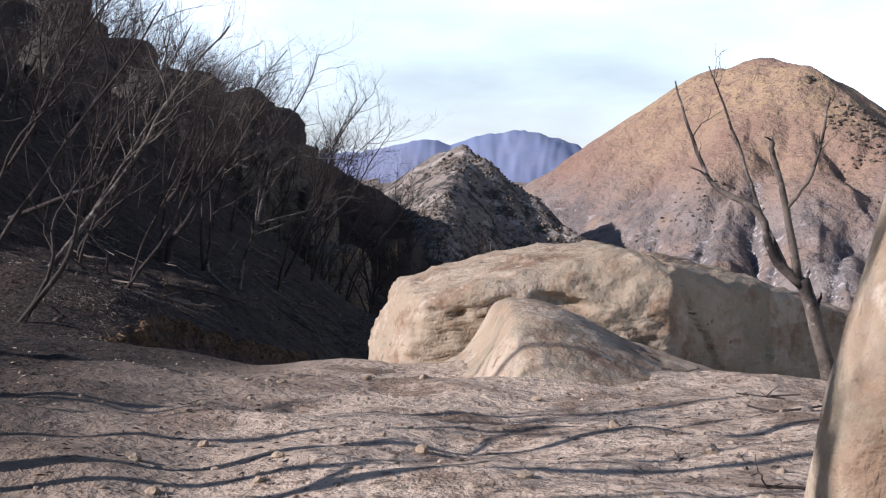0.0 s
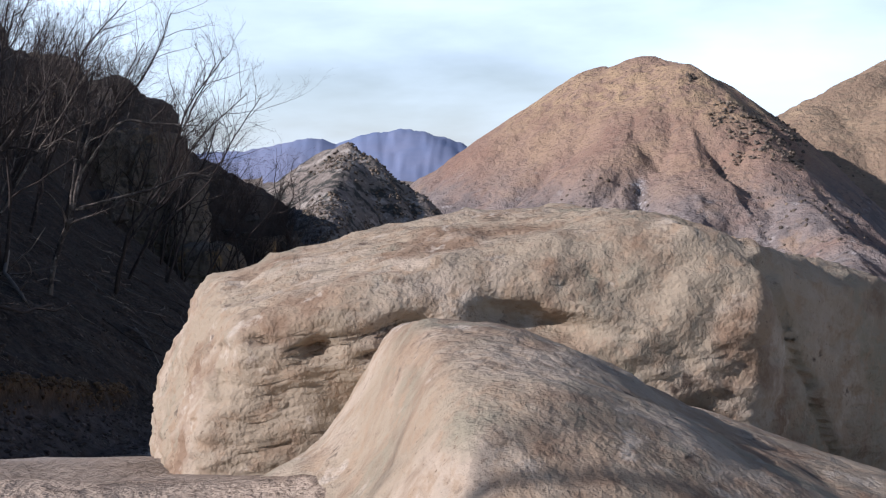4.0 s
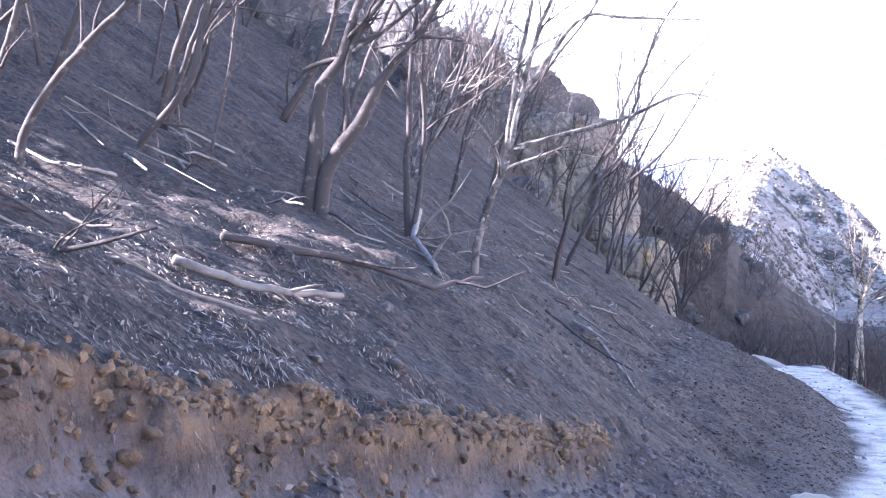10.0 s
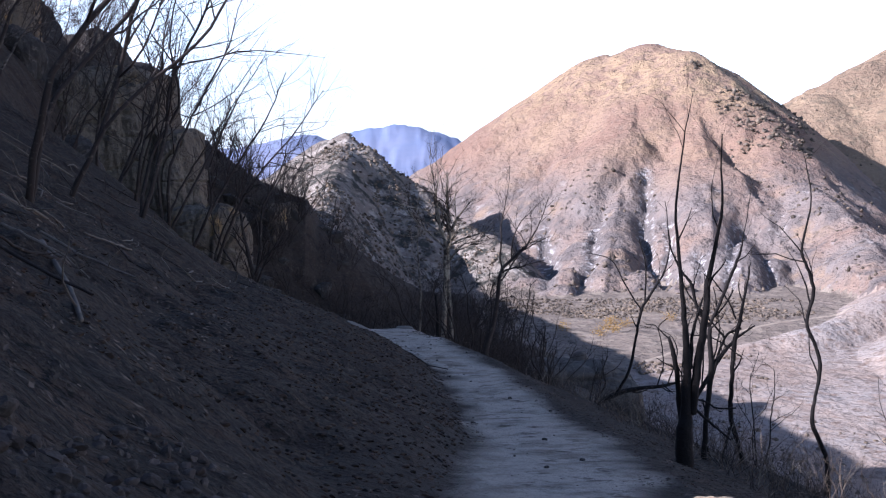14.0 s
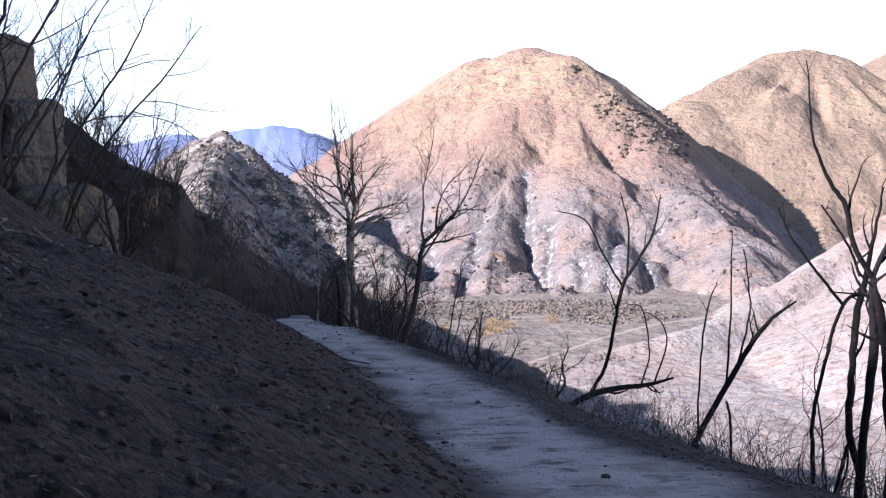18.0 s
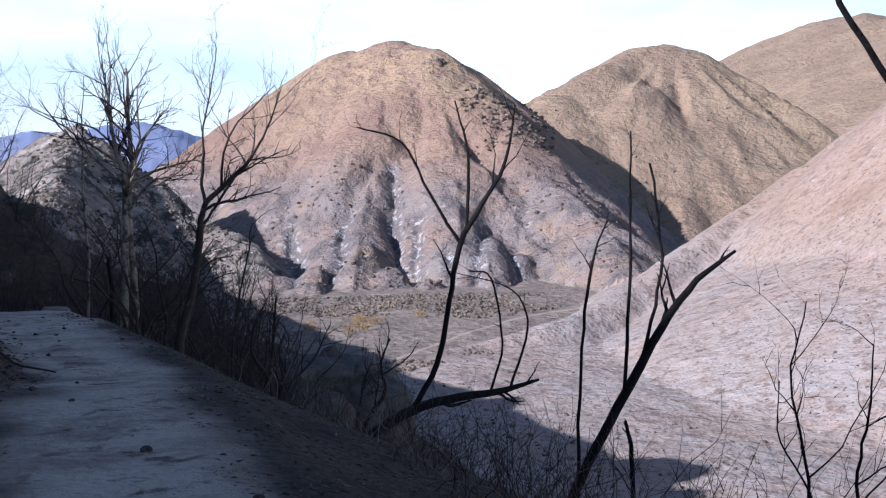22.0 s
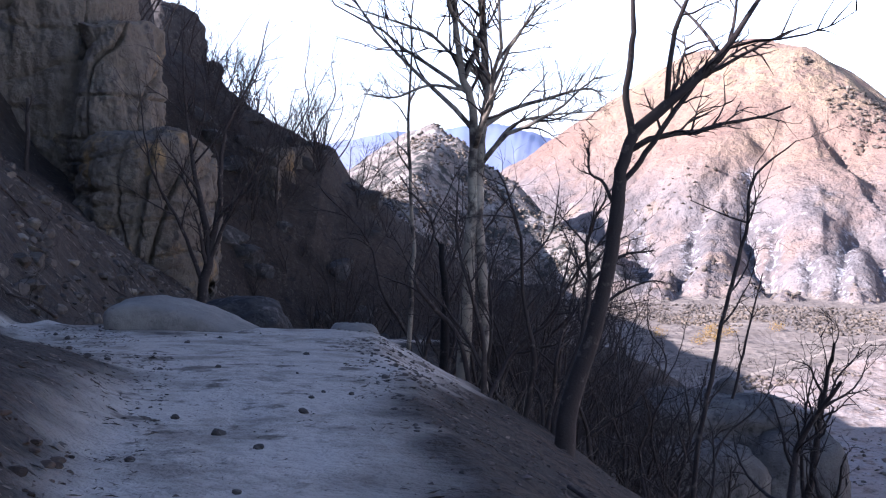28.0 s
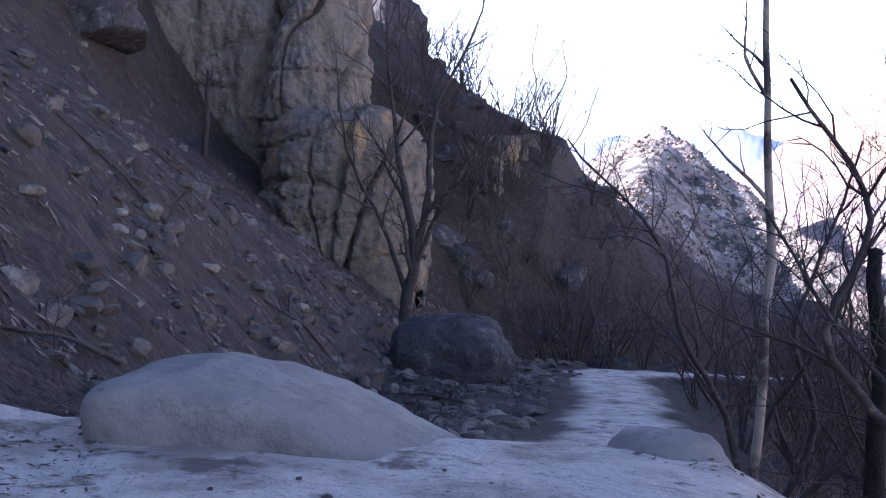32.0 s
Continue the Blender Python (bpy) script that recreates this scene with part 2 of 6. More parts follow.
M_CHAR = material("charred_bark", (0.012, 0.010, 0.010), 0.85, [((0.05, 0.04, 0.034), 8.0, 0.62, 0.74)], [(9.0, 0.03), (50.0, 0.01)])

# ---------------------------------------------------------------- terrain


def lerp_table(v, table):
    return np.interp(v, [r[0] for r in table], [r[1] for r in table])


def smooth(a, b, v):
    u = np.clip((v - a) / (b - a), 0, 1)
    return u * u * (3 - 2 * u)


def wave_noise(x, y, scale, seed, octaves=4):
    """Cheap value noise on arrays, about -1 to 1."""
    total, amp, norm = np.zeros_like(x), 1.0, 0.0
    for o in range(octaves):
        u, v = x / scale + seed * 17.3 + o * 5.1, y / scale - seed * 9.7 + o * 3.3
        iu, iv = np.floor(u), np.floor(v)
        fu, fv = u - iu, v - iv
        fu, fv = fu * fu * (3 - 2 * fu), fv * fv * (3 - 2 * fv)

        def h(a, b):
            n = np.sin(a * 127.1 + b * 311.7 + seed * 74.7) * 43758.5453
            return n - np.floor(n)
        top = h(iu, iv) * (1 - fu) + h(iu + 1, iv) * fu
        bot = h(iu, iv + 1) * (1 - fu) + h(iu + 1, iv + 1) * fu
        total += amp * (2 * (top * (1 - fv) + bot * fv) - 1)
        norm += amp
        amp *= 0.5
        scale *= 0.5
    return total / norm


# height of the trail's middle along y, and its middle and half width
TRAIL_Z = [(-40, 1.5), (-10, -0.3), (0, -1.1), (6, -1.75), (12, -2.4), (16, -2.8), (18, -3.35), (20, -3.7), (22, -4.2),
           (23.5, -4.85), (25, -5.3), (29, -6.1), (33, -6.75), (37, -7.4), (42, -8.8), (47, -9.6), (52, -10.4), (56, -10.95),
           (61, -11.25), (65, -11.7), (70, -11.95), (74, -12.2), (78, -12.65), (82, -13.0), (84, -13.5), (88, -14.8), (95, -16.0), (102, -17.0), (115, -18.5), (140, -23), (200, -34), (400, -75)]
TRAIL_X = [(-40, 0), (0, 0.2), (10, 0.1), (16, -1.6), (20, -2.6), (24, -3.0), (30, -2.3), (36, -1.5), (42, -0.6), (47, 0.2), (51, 0.8),
           (57, 1.0), (60, 1.0), (65, 1.15), (68, 0.8), (72, 0.2), (76, -0.4), (81, -1.6), (86, -0.9), (95, -0.35), (102, -0.45), (110, -1.1), (113.5, -1.3), (115, 0.6), (117, 3.6), (121, 7.0), (140, 12), (400, 25)]
TRAIL_W = [(-40, 3.0), (10, 2.4), (16, 1.2), (24, 0.9), (36, 0.95), (50, 1.0), (57, 0.75), (72, 0.7), (77, 1.0), (81, 1.7), (85, 0.6), (112, 0.65), (114.5, 1.6), (118, 1.6), (124, 0.7), (400, 0.7)]
SHELF = [(-40, 9.0), (16, 8.5), (24, 5.5), (30, 2.0), (36, 0.6), (400, 0.4)]
RAISE = [(15, 2.8), (25, 2.5), (30, 1.95), (37, 1.8), (44, 1.0), (55, 0.3), (70, 0.0)]
BANK_X = [(15, -6.6), (25, -6.35), (28, -6.15), (30.5, -5.7), (34, -4.9), (42, -4.0)]
SPUR_CREST = [(-34, 12), (-21.9, 0.75), (-19.3, -1.9), (-16, -4.0), (-11.3, -7.1), (-7.9, -9.4), (-5.6, -10.2), (-4.5, -12.4), (-0.8, -15.0), (6, -20)]
ORIGIN = (0.0, 45.0, -8.3)


def far_point(az, el, dist):
    a = radians(az)
    return (ORIGIN[0] + dist * math.sin(a), ORIGIN[1] + dist * math.cos(a), ORIGIN[2] + dist * math.tan(radians(el)))


# ridge lines: azimuth, elevation and distance from the middle of the walk
RIDGES = {
    "hill_1": (0.70, [[(4.0, -2.8, 1090), (7.0, -0.1, 1060), (9.5, 1.85, 1010), (10.9, 2.75, 990), (11.8, 3.65, 980), (13.4, 5.15, 960), (15.2, 5.75, 950), (17.0, 5.2, 915), (18.9, 3.7, 870),
                       (20.7, 2.1, 820), (22.6, -0.8, 750), (25.1, -2.9, 670), (27.7, -5.9, 560)],
                      [(17.0, 5.2, 915), (18.2, 4.5, 945), (20.0, 3.2, 975), (21.5, 2.1, 1000), (23.5, 0.6, 1030)],
                      [(15.2, 5.6, 950), (14.4, 1.5, 800), (13.6, -2.5, 690), (13.0, -6.5, 560)], [(17.0, 4.8, 915), (18.2, 0.5, 760), (18.6, -5.5, 590)], [(11.7, 3.2, 980), (10.7, -2.5, 800), (9.5, -6.0, 600)],
                      [(19.5, -3.0, 640), (20.6, -7.0, 540)], [(11.8, -4.4, 610), (11.5, -7.5, 530)], [(16.9, -4.4, 600), (16.7, -7.4, 530)]]),
    "hill_2": (0.62, [[(17, 0.0, 1080), (21.5, 2.0, 1060), (23.3, 3.1, 1110), (25.5, 4.4, 1170), (27.2, 5.1, 1240), (28.3, 5.2, 1250), (29.1, 5.05, 1245), (30.7, 4.1, 1230), (32.7, 2.9, 1200), (33.8, 1.8, 1180), (35.5, -1.2, 1150)],
                      [(28.2, 5.1, 1250), (28.6, 0.5, 1060), (29.5, -3.2, 900)], [(26.0, 4.5, 1190), (25.6, 0.5, 1050), (25.8, -3.0, 930)]]),
    "hill_3": (0.45, [[(26, 2.0, 2200), (30.7, 3.9, 2150), (32.7, 4.9, 2120), (35.1, 5.95, 2100), (37.3, 6.35, 2050), (38.6, 6.1, 2020), (40.2, 5.6, 2000), (42.0, 6.6, 1900), (50, 6.0, 1700), (62, 5, 1700)]]),
    "spur": (0.87, [[(16.0, -10.0, 390), (19.0, -9.35, 410), (23.7, -7.9, 440), (27.0, -6.1, 480), (29.9, -4.0, 525), (32.4, -2.3, 565), (34.85, -0.5, 600), (37.8, 1.7, 620), (41.7, 4.9, 640), (44.3, 6.8, 560),
                     (52, 9.0, 480), (70, 9.0, 420), (95, 8.0, 400)]]),
    "knoll": (0.70, [[(-4.5, -2.0, 790), (-3.0, -1.0, 780), (-1.5, 0.3, 765), (-0.4, 1.1, 750), (0.3, 1.4, 740), (1.2, 0.8, 730), (2.1, -0.1, 725), (3.8, -1.1, 715), (5.5, -2.5, 700), (8, -4, 650)],
                     [(0.3, 1.3, 740), (-1.2, -3.5, 560)]]),
    "far_range": (0.35, [[(-12, 0.0, 3700), (-3.2, 0.65, 3600), (-1.4, 1.15, 3600), (-0.4, 0.65, 3600), (0.9, 0.85, 3600), (2.1, 1.4, 3600), (3.4, 1.6, 3600), (4.7, 1.2, 3600), (5.9, 0.6, 3600),
                          (6.7, 0.2, 3600), (12, 0.0, 3700), (20, 0.2, 3900)]]),
}
# watercourses cut into the face of the tall hill: depth, half width, then azimuth and distance
GULLIES = [(13, 9, [(14.9, 760), (15.2, 660), (16.1, 605), (15.1, 545), (14.6, 500)]), (8, 7, [(16.4, 690), (16.1, 605)]), (9, 8, [(17.7, 640), (17.9, 570), (17.6, 510)]),
           (10, 9, [(12.6, 700), (12.3, 610), (12.6, 520)]), (9, 8, [(19.6, 690), (19.4, 600), (19.0, 520)]), (8, 9, [(10.2, 720), (10.4, 600)]), (7, 6, [(20.9, 660), (21.6, 560)])]


def ridge_height(x, y, pts, slope, soft):
    best = np.full_like(x, -500.0)
    pts = [far_point(*p) for p in pts]
    for (ax, ay, az), (bx, by, bz) in zip(pts, pts[1:]):
        dx, dy = bx - ax, by - ay
        t = np.clip(((x - ax) * dx + (y - ay) * dy) / (dx * dx + dy * dy), 0, 1)
        d = np.hypot(x - ax - t * dx, y - ay - t * dy)
        lee = np.clip((0.92 * (x - ax - t * dx) + 0.39 * (y - ay - t * dy)) / (d + 1.0), 0, 1)
        steep = slope * (1 + 0.9 * lee)
        best = np.maximum(best, az + t * (bz - az) - steep * np.sqrt(d * d + soft * soft) + steep * soft * 0.75)
    return best


def near_height(x, y):
    zc, xc, w = lerp_table(y, TRAIL_Z), lerp_table(y, TRAIL_X), lerp_table(y, TRAIL_W)
    s = x - xc
    # hillside above the trail
    # unseen hilltop is levelled beyond top_x to set where its shadow ends
    top_x = np.interp(y, [88, 112], [-29.0, -42.0])
    plane = -8.9 - 0.70 * np.maximum(x, top_x + 0.12 * (x - top_x)) - 0.065 * y
    # unseen dip behind the cut bank, added to let the low sun reach the slope
    plane = plane - np.clip(0.55 * (-x - 13), 0, 7) * smooth(0, 8, 25.0 + 0.8 * -x - y)
    plane = plane - 1.7 * smooth(-11, -6, x) * smooth(71, 80, y)
    plane = plane + lerp_table(y, RAISE) * np.exp(-(np.maximum(-x - 6, 0) / 4.6) ** 2)
    plane = plane - 7.5 * np.clip((y - 78) / 42, 0, 1) * (1 - smooth(128, 143, y)) * smooth(-27, -18, x)
    spur = smooth(122, 149, y) * smooth(-34, -24, x)
    plane = plane * (1 - spur) + (lerp_table(x, SPUR_CREST) + 0.6 * wave_noise(x, y, 4.0, 41, 4)) * spur - 0.55 * np.maximum(y - 151, 0) * smooth(-34, -24, x)
    upper = np.clip((-x - 12) / 14, 0, 5) * (1 - 0.85 * spur)
    plane = plane + wave_noise(x, y, 7.0, 1) * 0.35 + wave_noise(x, y, 26.0, 2, 6) * upper * 1.3
    plane = plane + np.abs(wave_noise(x, y, 14.0, 14, 5)) * upper * 1.2 + np.abs(wave_noise(x, y, 5.0, 25, 4)) * np.minimum(upper, 1.5) * 1.2
    # cut bank along the foot of the slope
    bank = smooth(-0.09, 0.09, x - lerp_table(y, BANK_X) + 0.30 * wave_noise(x, y, 0.7, 15, 3))
    plane = plane - 0.50 * bank * smooth(14, 20, y) * (1 - smooth(31, 40, y))
    platform = zc + 0.10 * np.maximum(-s - w, 0)
    k = smooth(17, 24, y + 0.25 * (x + 4))
    plane = plane * k + platform * (1 - k)
    bench = zc + 0.05 * wave_noise(x, y, 1.3, 3)
    shelf = lerp_table(y, SHELF)
    out = np.maximum(s - w - shelf, 0)
    right = zc - 0.06 * np.clip(s - w, 0, shelf) - (0.32 + 0.23 * smooth(57, 66, y) * (1 - smooth(90, 100, y))) * out - 0.22 * np.maximum(out - 3.0, 0) - 0.22 * np.maximum(out - 5.0, 0)
    # the slope starts at the edge of the trail
    foot = bench + (0.50 * np.maximum(-s - w - 0.15, 0) - 0.5) * smooth(40, 47, y) * (1 - smooth(70, 77, y)) + 0.5 * smooth(40, 47, y) * (1 - smooth(70, 77, y)) * (1 - smooth(4, 8, -s - w))
    left = np.maximum(np.maximum(plane, bench), foot)
    blend = smooth(0.0, 0.8, -s - w)
    z = np.where(s < 0, bench * (1 - blend) + left * blend, right)
    off = smooth(0.0, 1.5, np.abs(s) - w)
    lump = smooth(0.3, 2.0, -s - w) * smooth(20, 30, y)
    z = z + lump * (0.05 * wave_noise(x, y, 0.33, 27, 3) + 0.13 * wave_noise(x, y, 0.7, 20, 4) + 0.16 * wave_noise(x, y, 2.2, 24, 3)) + smooth(82, 95, y) * smooth(1.0, 4.0, -s) * (0.35 * wave_noise(x, y, 3.0, 42, 4) + 0.14 * wave_noise(x, y, 0.9, 43, 3))
    z = z + wave_noise(x, y, 2.4, 4) * 0.12 * off + wave_noise(x, y, 0.5, 5, 3) * (0.02 + 0.03 * off)
    # worn ripples of the sandy platform
    z = z + (0.20 * wave_noise(x + 0.4 * y, y, 2.4, 16, 3) + 0.09 * wave_noise(x, y, 0.9, 26, 4) - 0.03 * np.abs(wave_noise(x + 0.7 * y, y, 0.8, 17, 4))) * (1 - smooth(13, 20, y))
    return z


def height(x, y):
    z = near_height(x, y)
    z = np.maximum(z, -78 + 3 * wave_noise(x, y, 120, 7))
    which = np.zeros(x.shape, int)
    rough = 0.6 * wave_noise(x, y, 90, 8, 6) - 0.8 * np.abs(wave_noise(x, y, 55, 9, 5)) + 0.3
    for i, (key, (slope, lines)) in enumerate(RIDGES.items()):
        hz = np.full_like(x, -500.0)
        for line in lines:
            hz = np.maximum(hz, ridge_height(x, y, line, slope, 60.0 if key == "far_range" else 8.0 if key in ("spur", "knoll") else 24.0))
        if key == "spur":
            hz = np.maximum(hz, ridge_height(x, y, lines[0], 0.42, 8.0) - 58)
        amp = {"far_range": 16, "knoll": 8, "spur": 3, "hill_3": 9}.get(key, 6)
        hz = hz + rough * amp * np.clip((np.hypot(x, y) - 150) / 300, 0, 1) - amp * 0.1
        if key == "hill_1":
            cx, cy, _ = far_point(15.2, 5.8, 950)
            turn_, away = np.arctan2(x - cx, y - cy), np.hypot(x - cx, y - cy)
            down = smooth(45, 230, away)
            hz = hz - 13 * down * (1 - np.abs(wave_noise(turn_ * 60 + 0.06 * wave_noise(x, y, 60, 61) * 100, away * 0.10, 22, 62, 4))) ** 3 + 2 * down
            wx, wy = x + 9 * wave_noise(x, y, 45, 67, 4), y + 14 * wave_noise(x, y, 50, 68, 3)
            for depth, wide, line in GULLIES:
                near = np.full_like(x, 1e9)
                line = [far_point(a, 0, r) for a, r in line]
                for (ax, ay, _), (bx, by, _) in zip(line, line[1:]):
                    u = np.clip(((wx - ax) * (bx - ax) + (wy - ay) * (by - ay)) / ((bx - ax) ** 2 + (by - ay) ** 2), 0, 1)
                    near = np.minimum(near, np.hypot(wx - ax - u * (bx - ax), wy - ay - u * (by - ay)))
                hz = hz - depth * np.exp(-near / wide)
            low = 1 - smooth(-25, 25, hz)
            hz = hz - low * 4.0 * np.abs(wave_noise(x, y, 26, 63, 5)) + low * 4.0 * np.abs(wave_noise(x, y, 30, 69, 3))
            crag = smooth(20, 40, hz) * (1 - smooth(62, 76, hz)) * smooth(-0.25, 0.25, wave_noise(x, y, 70, 65, 3))
            hz = hz + crag * 3.5 * np.maximum(wave_noise(x, y, 9, 64, 3), 0) ** 0.7
        elif key == "hill_2":
            cx, cy, _ = far_point(28.2, 5.2, 1250)
            turn_, away = np.arctan2(x - cx, y - cy), np.hypot(x - cx, y - cy)
            hz = hz - 20 * smooth(20, 160, away) * np.abs(wave_noise(turn_ * 60, away * 0.08, 16, 72, 3))
        elif key == "knoll":
            hz = hz + 2.2 * np.abs(wave_noise(x, y, 18, 66, 5)) - 1
        take = hz > z
        which = np.where(take, i + 1, which)
        z = np.where(take, hz, z)
    return z, which


def mesh_object(name, verts, faces, mat, smooth_shade=True, parent=None):
    me = bpy.data.meshes.new(name)
    verts = np.asarray(verts, np.float32)
    faces = np.asarray(faces, np.int32)
    n = faces.shape[1]
    me.vertices.add(len(verts))
    me.vertices.foreach_set("co", verts.ravel())
    me.loops.add(faces.size)
    me.loops.foreach_set("vertex_index", faces.ravel())
    me.polygons.add(len(faces))
    me.polygons.foreach_set("loop_start", np.arange(0, faces.size, n, dtype=np.int32))
    me.update(calc_edges=True)
    me.polygons.foreach_set("use_smooth", np.full(len(faces), smooth_shade))
    me.materials.append(mat)
    ob = new(name, me)
    if parent:
        ob.parent = parent
    return ob


def grid_faces(nu, nv):
    i = np.arange(nu * nv).reshape(nu, nv)
    return np.stack([i[:-1, :-1], i[1:, :-1], i[1:, 1:], i[:-1, 1:]], -1).reshape(-1, 4)


def attribute(ob, name, values):
    a = ob.data.attributes.new(name, "FLOAT", "POINT")
    a.data.foreach_set("value", np.asarray(values, np.float32))


def spaced(edges):
    """Coordinates from (start, end, step) runs."""
    out = [np.arange(a, b, s) for a, b, s in edges]
    return np.concatenate(out + [[edges[-1][1]]])


NEAR = (-70.0, 50.0, -40.0, 200.0)
gx = spaced([(-70, -30, 0.8), (-30, -12, 0.3), (-12, -7.2, 0.14), (-7.2, -4.6, 0.04), (-4.6, 7, 0.13), (7, 16, 0.35), (16, 50, 1.0)])
gy = spaced([(-40, -4, 0.6), (-4, 90, 0.17), (90, 135, 0.3), (135, 170, 0.6), (170, 200, 1.5)])
X, Y = np.meshgrid(gx, gy, indexing="ij")
Z, _ = height(X, Y)
ground = mesh_object("ground", np.stack([X, Y, Z], -1).reshape(-1, 3), grid_faces(*X.shape), M_GROUND)
tagged(ground, "burnt hillside of brown soil with a pale dusty trail", "ground", kind="structure")
S = X - lerp_table(Y, TRAIL_X)
edge = S + 0.45 * wave_noise(X, Y, 1.3, 11)
dusty = lerp_table(Y, [(-40, 0), (66, 0), (74, 0.5), (78, 1.3), (82, 2.2), (84, 0.3), (400, 0)])
break_up = 0.16 * wave_noise(X, Y, 0.35, 18, 3)
on_path = (1 - smooth(0.25, 0.6, Z - lerp_table(Y, TRAIL_Z))) * (1 - smooth(-0.40, 0.42, np.abs(edge) + 1.3 * break_up - lerp_table(Y, TRAIL_W) - dusty)) * smooth(14, 26, Y)
attribute(ground, "path", on_path.ravel())
attribute(ground, "verge", ((1 - smooth(0.4, 2.2, np.abs(S) - lerp_table(Y, TRAIL_W) - 0.6 * dusty)) * (1 - 0.85 * smooth(0.2, 0.9, S - lerp_table(Y, TRAIL_W) + 0.5 * break_up)) * smooth(36, 46, Y)).ravel())
attribute(ground, "sand", ((1 - smooth(14, 22, Y)) * smooth(-4.2, -0.6, X + 0.9 * wave_noise(X, Y, 2.2, 19)) * (1 - smooth(7, 12, X))).ravel())
attribute(ground, "talus", (smooth(82, 90, Y) * smooth(0.5, 2.0, -S)).ravel())
from_bank = X - lerp_table(Y, BANK_X) + 0.30 * wave_noise(X, Y, 0.7, 15, 3)
run = smooth(18, 23, Y) * (1 - smooth(32, 38, Y))
attribute(ground, "bank", (np.exp(-((from_bank + 0.045) / 0.042) ** 2) * run).ravel())
attribute(ground, "rubble", (smooth(-0.01, 0.08, from_bank) * (1 - smooth(2.5, 4.0, from_bank)) * run * (1 - on_path)).ravel())

az = np.radians(spaced([(-100, -25, 2.0), (-25, 50, 0.11), (50, 110, 1.0), (110, 260, 6.0)]))
rr = np.concatenate([np.geomspace(30, 330, 70)[:-1], np.geomspace(330, 1500, 260)[:-1], np.geomspace(1500, 4800, 70)])
A, R = np.meshgrid(az, rr, indexing="ij")
FX, FY = ORIGIN[0] + R * np.sin(A), ORIGIN[1] + R * np.cos(A)
FZ, WHICH = height(FX, FY)
fv = np.stack([FX, FY, FZ], -1).reshape(-1, 3)
ff = grid_faces(*FX.shape)
inside = ((FX > NEAR[0] + 1.5) & (FX < NEAR[1] - 1.5) & (FY > NEAR[2] + 1.5) & (FY < NEAR[3] - 1.5)).ravel()
ff = ff[~inside[ff].all(1)]
owner = WHICH.ravel()[ff[:, 0]]
owner = np.where((owner == 0) & (FX.ravel()[ff[:, 0]] < 25) & (FZ.ravel()[ff[:, 0]] > -70), 7, owner)
FAR_LOOKS = [("valley_ground", M_SPUR, "pale burnt valley floor below the trail", "ground"),
             ("hill", M_HILL, "tall rounded brown hill with a rocky burnt face", "hill"),
             ("hill", M_TANHILL, "rounded tan hill behind the main hill", "hill"),
             ("hill", M_TANHILL, "long brown ridge on the skyline", "hill"),
             ("hillside", M_SPUR, "pale ash-covered slope across the ravine", "hill"),
             ("hill", M_KNOLL, "small rocky pointed knoll in the valley", "hill"),
             ("mountain_range", M_HAZERANGE, "far mountain range on the horizon, blue haze in its colour", "mountain"),
             ("hillside", M_GROUND, "burnt dark hillside rising above the trail", "hill")]
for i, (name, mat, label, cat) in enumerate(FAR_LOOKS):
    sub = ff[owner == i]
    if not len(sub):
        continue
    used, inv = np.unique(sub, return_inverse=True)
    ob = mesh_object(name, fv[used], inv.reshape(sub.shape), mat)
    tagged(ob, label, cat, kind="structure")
    if mat in (M_HILL, M_TANHILL, M_SPUR):
        px, py, pz = fv[used].T
        if mat is M_SPUR:
            attribute(ob, "ash", 1 - smooth(-62, -30, pz + 14 * wave_noise(px, py, 70, 22)))
            if i == 0:
                bearing, away = np.degrees(np.arctan2(px - ORIGIN[0], py - ORIGIN[1])), np.hypot(px - ORIGIN[0], py - ORIGIN[1])
                beyond = away - np.interp(bearing, [-20, 10, 16, 19, 23.7, 27, 60], [300, 360, 390, 410, 440, 480, 560]) + 12 * wave_noise(px, py, 40, 73)
                attribute(ob, "brush", smooth(-14, 8, beyond))
            continue
        zz = pz + 12 * wave_noise(px, py, 60, 21)
        if i == 2:
            attribute(ob, "crag", 0.8 * smooth(-30, 10, zz) * smooth(590, 620, px))
        if i == 1:
            attribute(ob, "ash", 1 - smooth(-45, 0, zz))
            attribute(ob, "crag", smooth(15, 40, zz) * (1 - smooth(60, 76, zz)))
            cut = np.full_like(px, 1e9)
            for _, wide, line in GULLIES:
                line = [far_point(a, 0, r) for a, r in line]
                wx, wy = px + 9 * wave_noise(px, py, 45, 67, 4), py + 14 * wave_noise(px, py, 50, 68, 3)
                for (ax, ay, _), (bx, by, _) in zip(line, line[1:]):
                    u = np.clip(((wx - ax) * (bx - ax) + (wy - ay) * (by - ay)) / ((bx - ax) ** 2 + (by - ay) ** 2), 0, 1)
                    cut = np.minimum(cut, np.hypot(wx - ax - u * (bx - ax), wy - ay - u * (by - ay)) / wide)
            attribute(ob, "gully", (1 - smooth(0.25, 0.9, cut)) * (1 - smooth(-15, 15, pz)))


def ground_at(x, y):
    z, _ = height(np.array([float(x)]), np.array([float(y)]))
    return float(z[0])


# ---------------------------------------------------------------- rocks


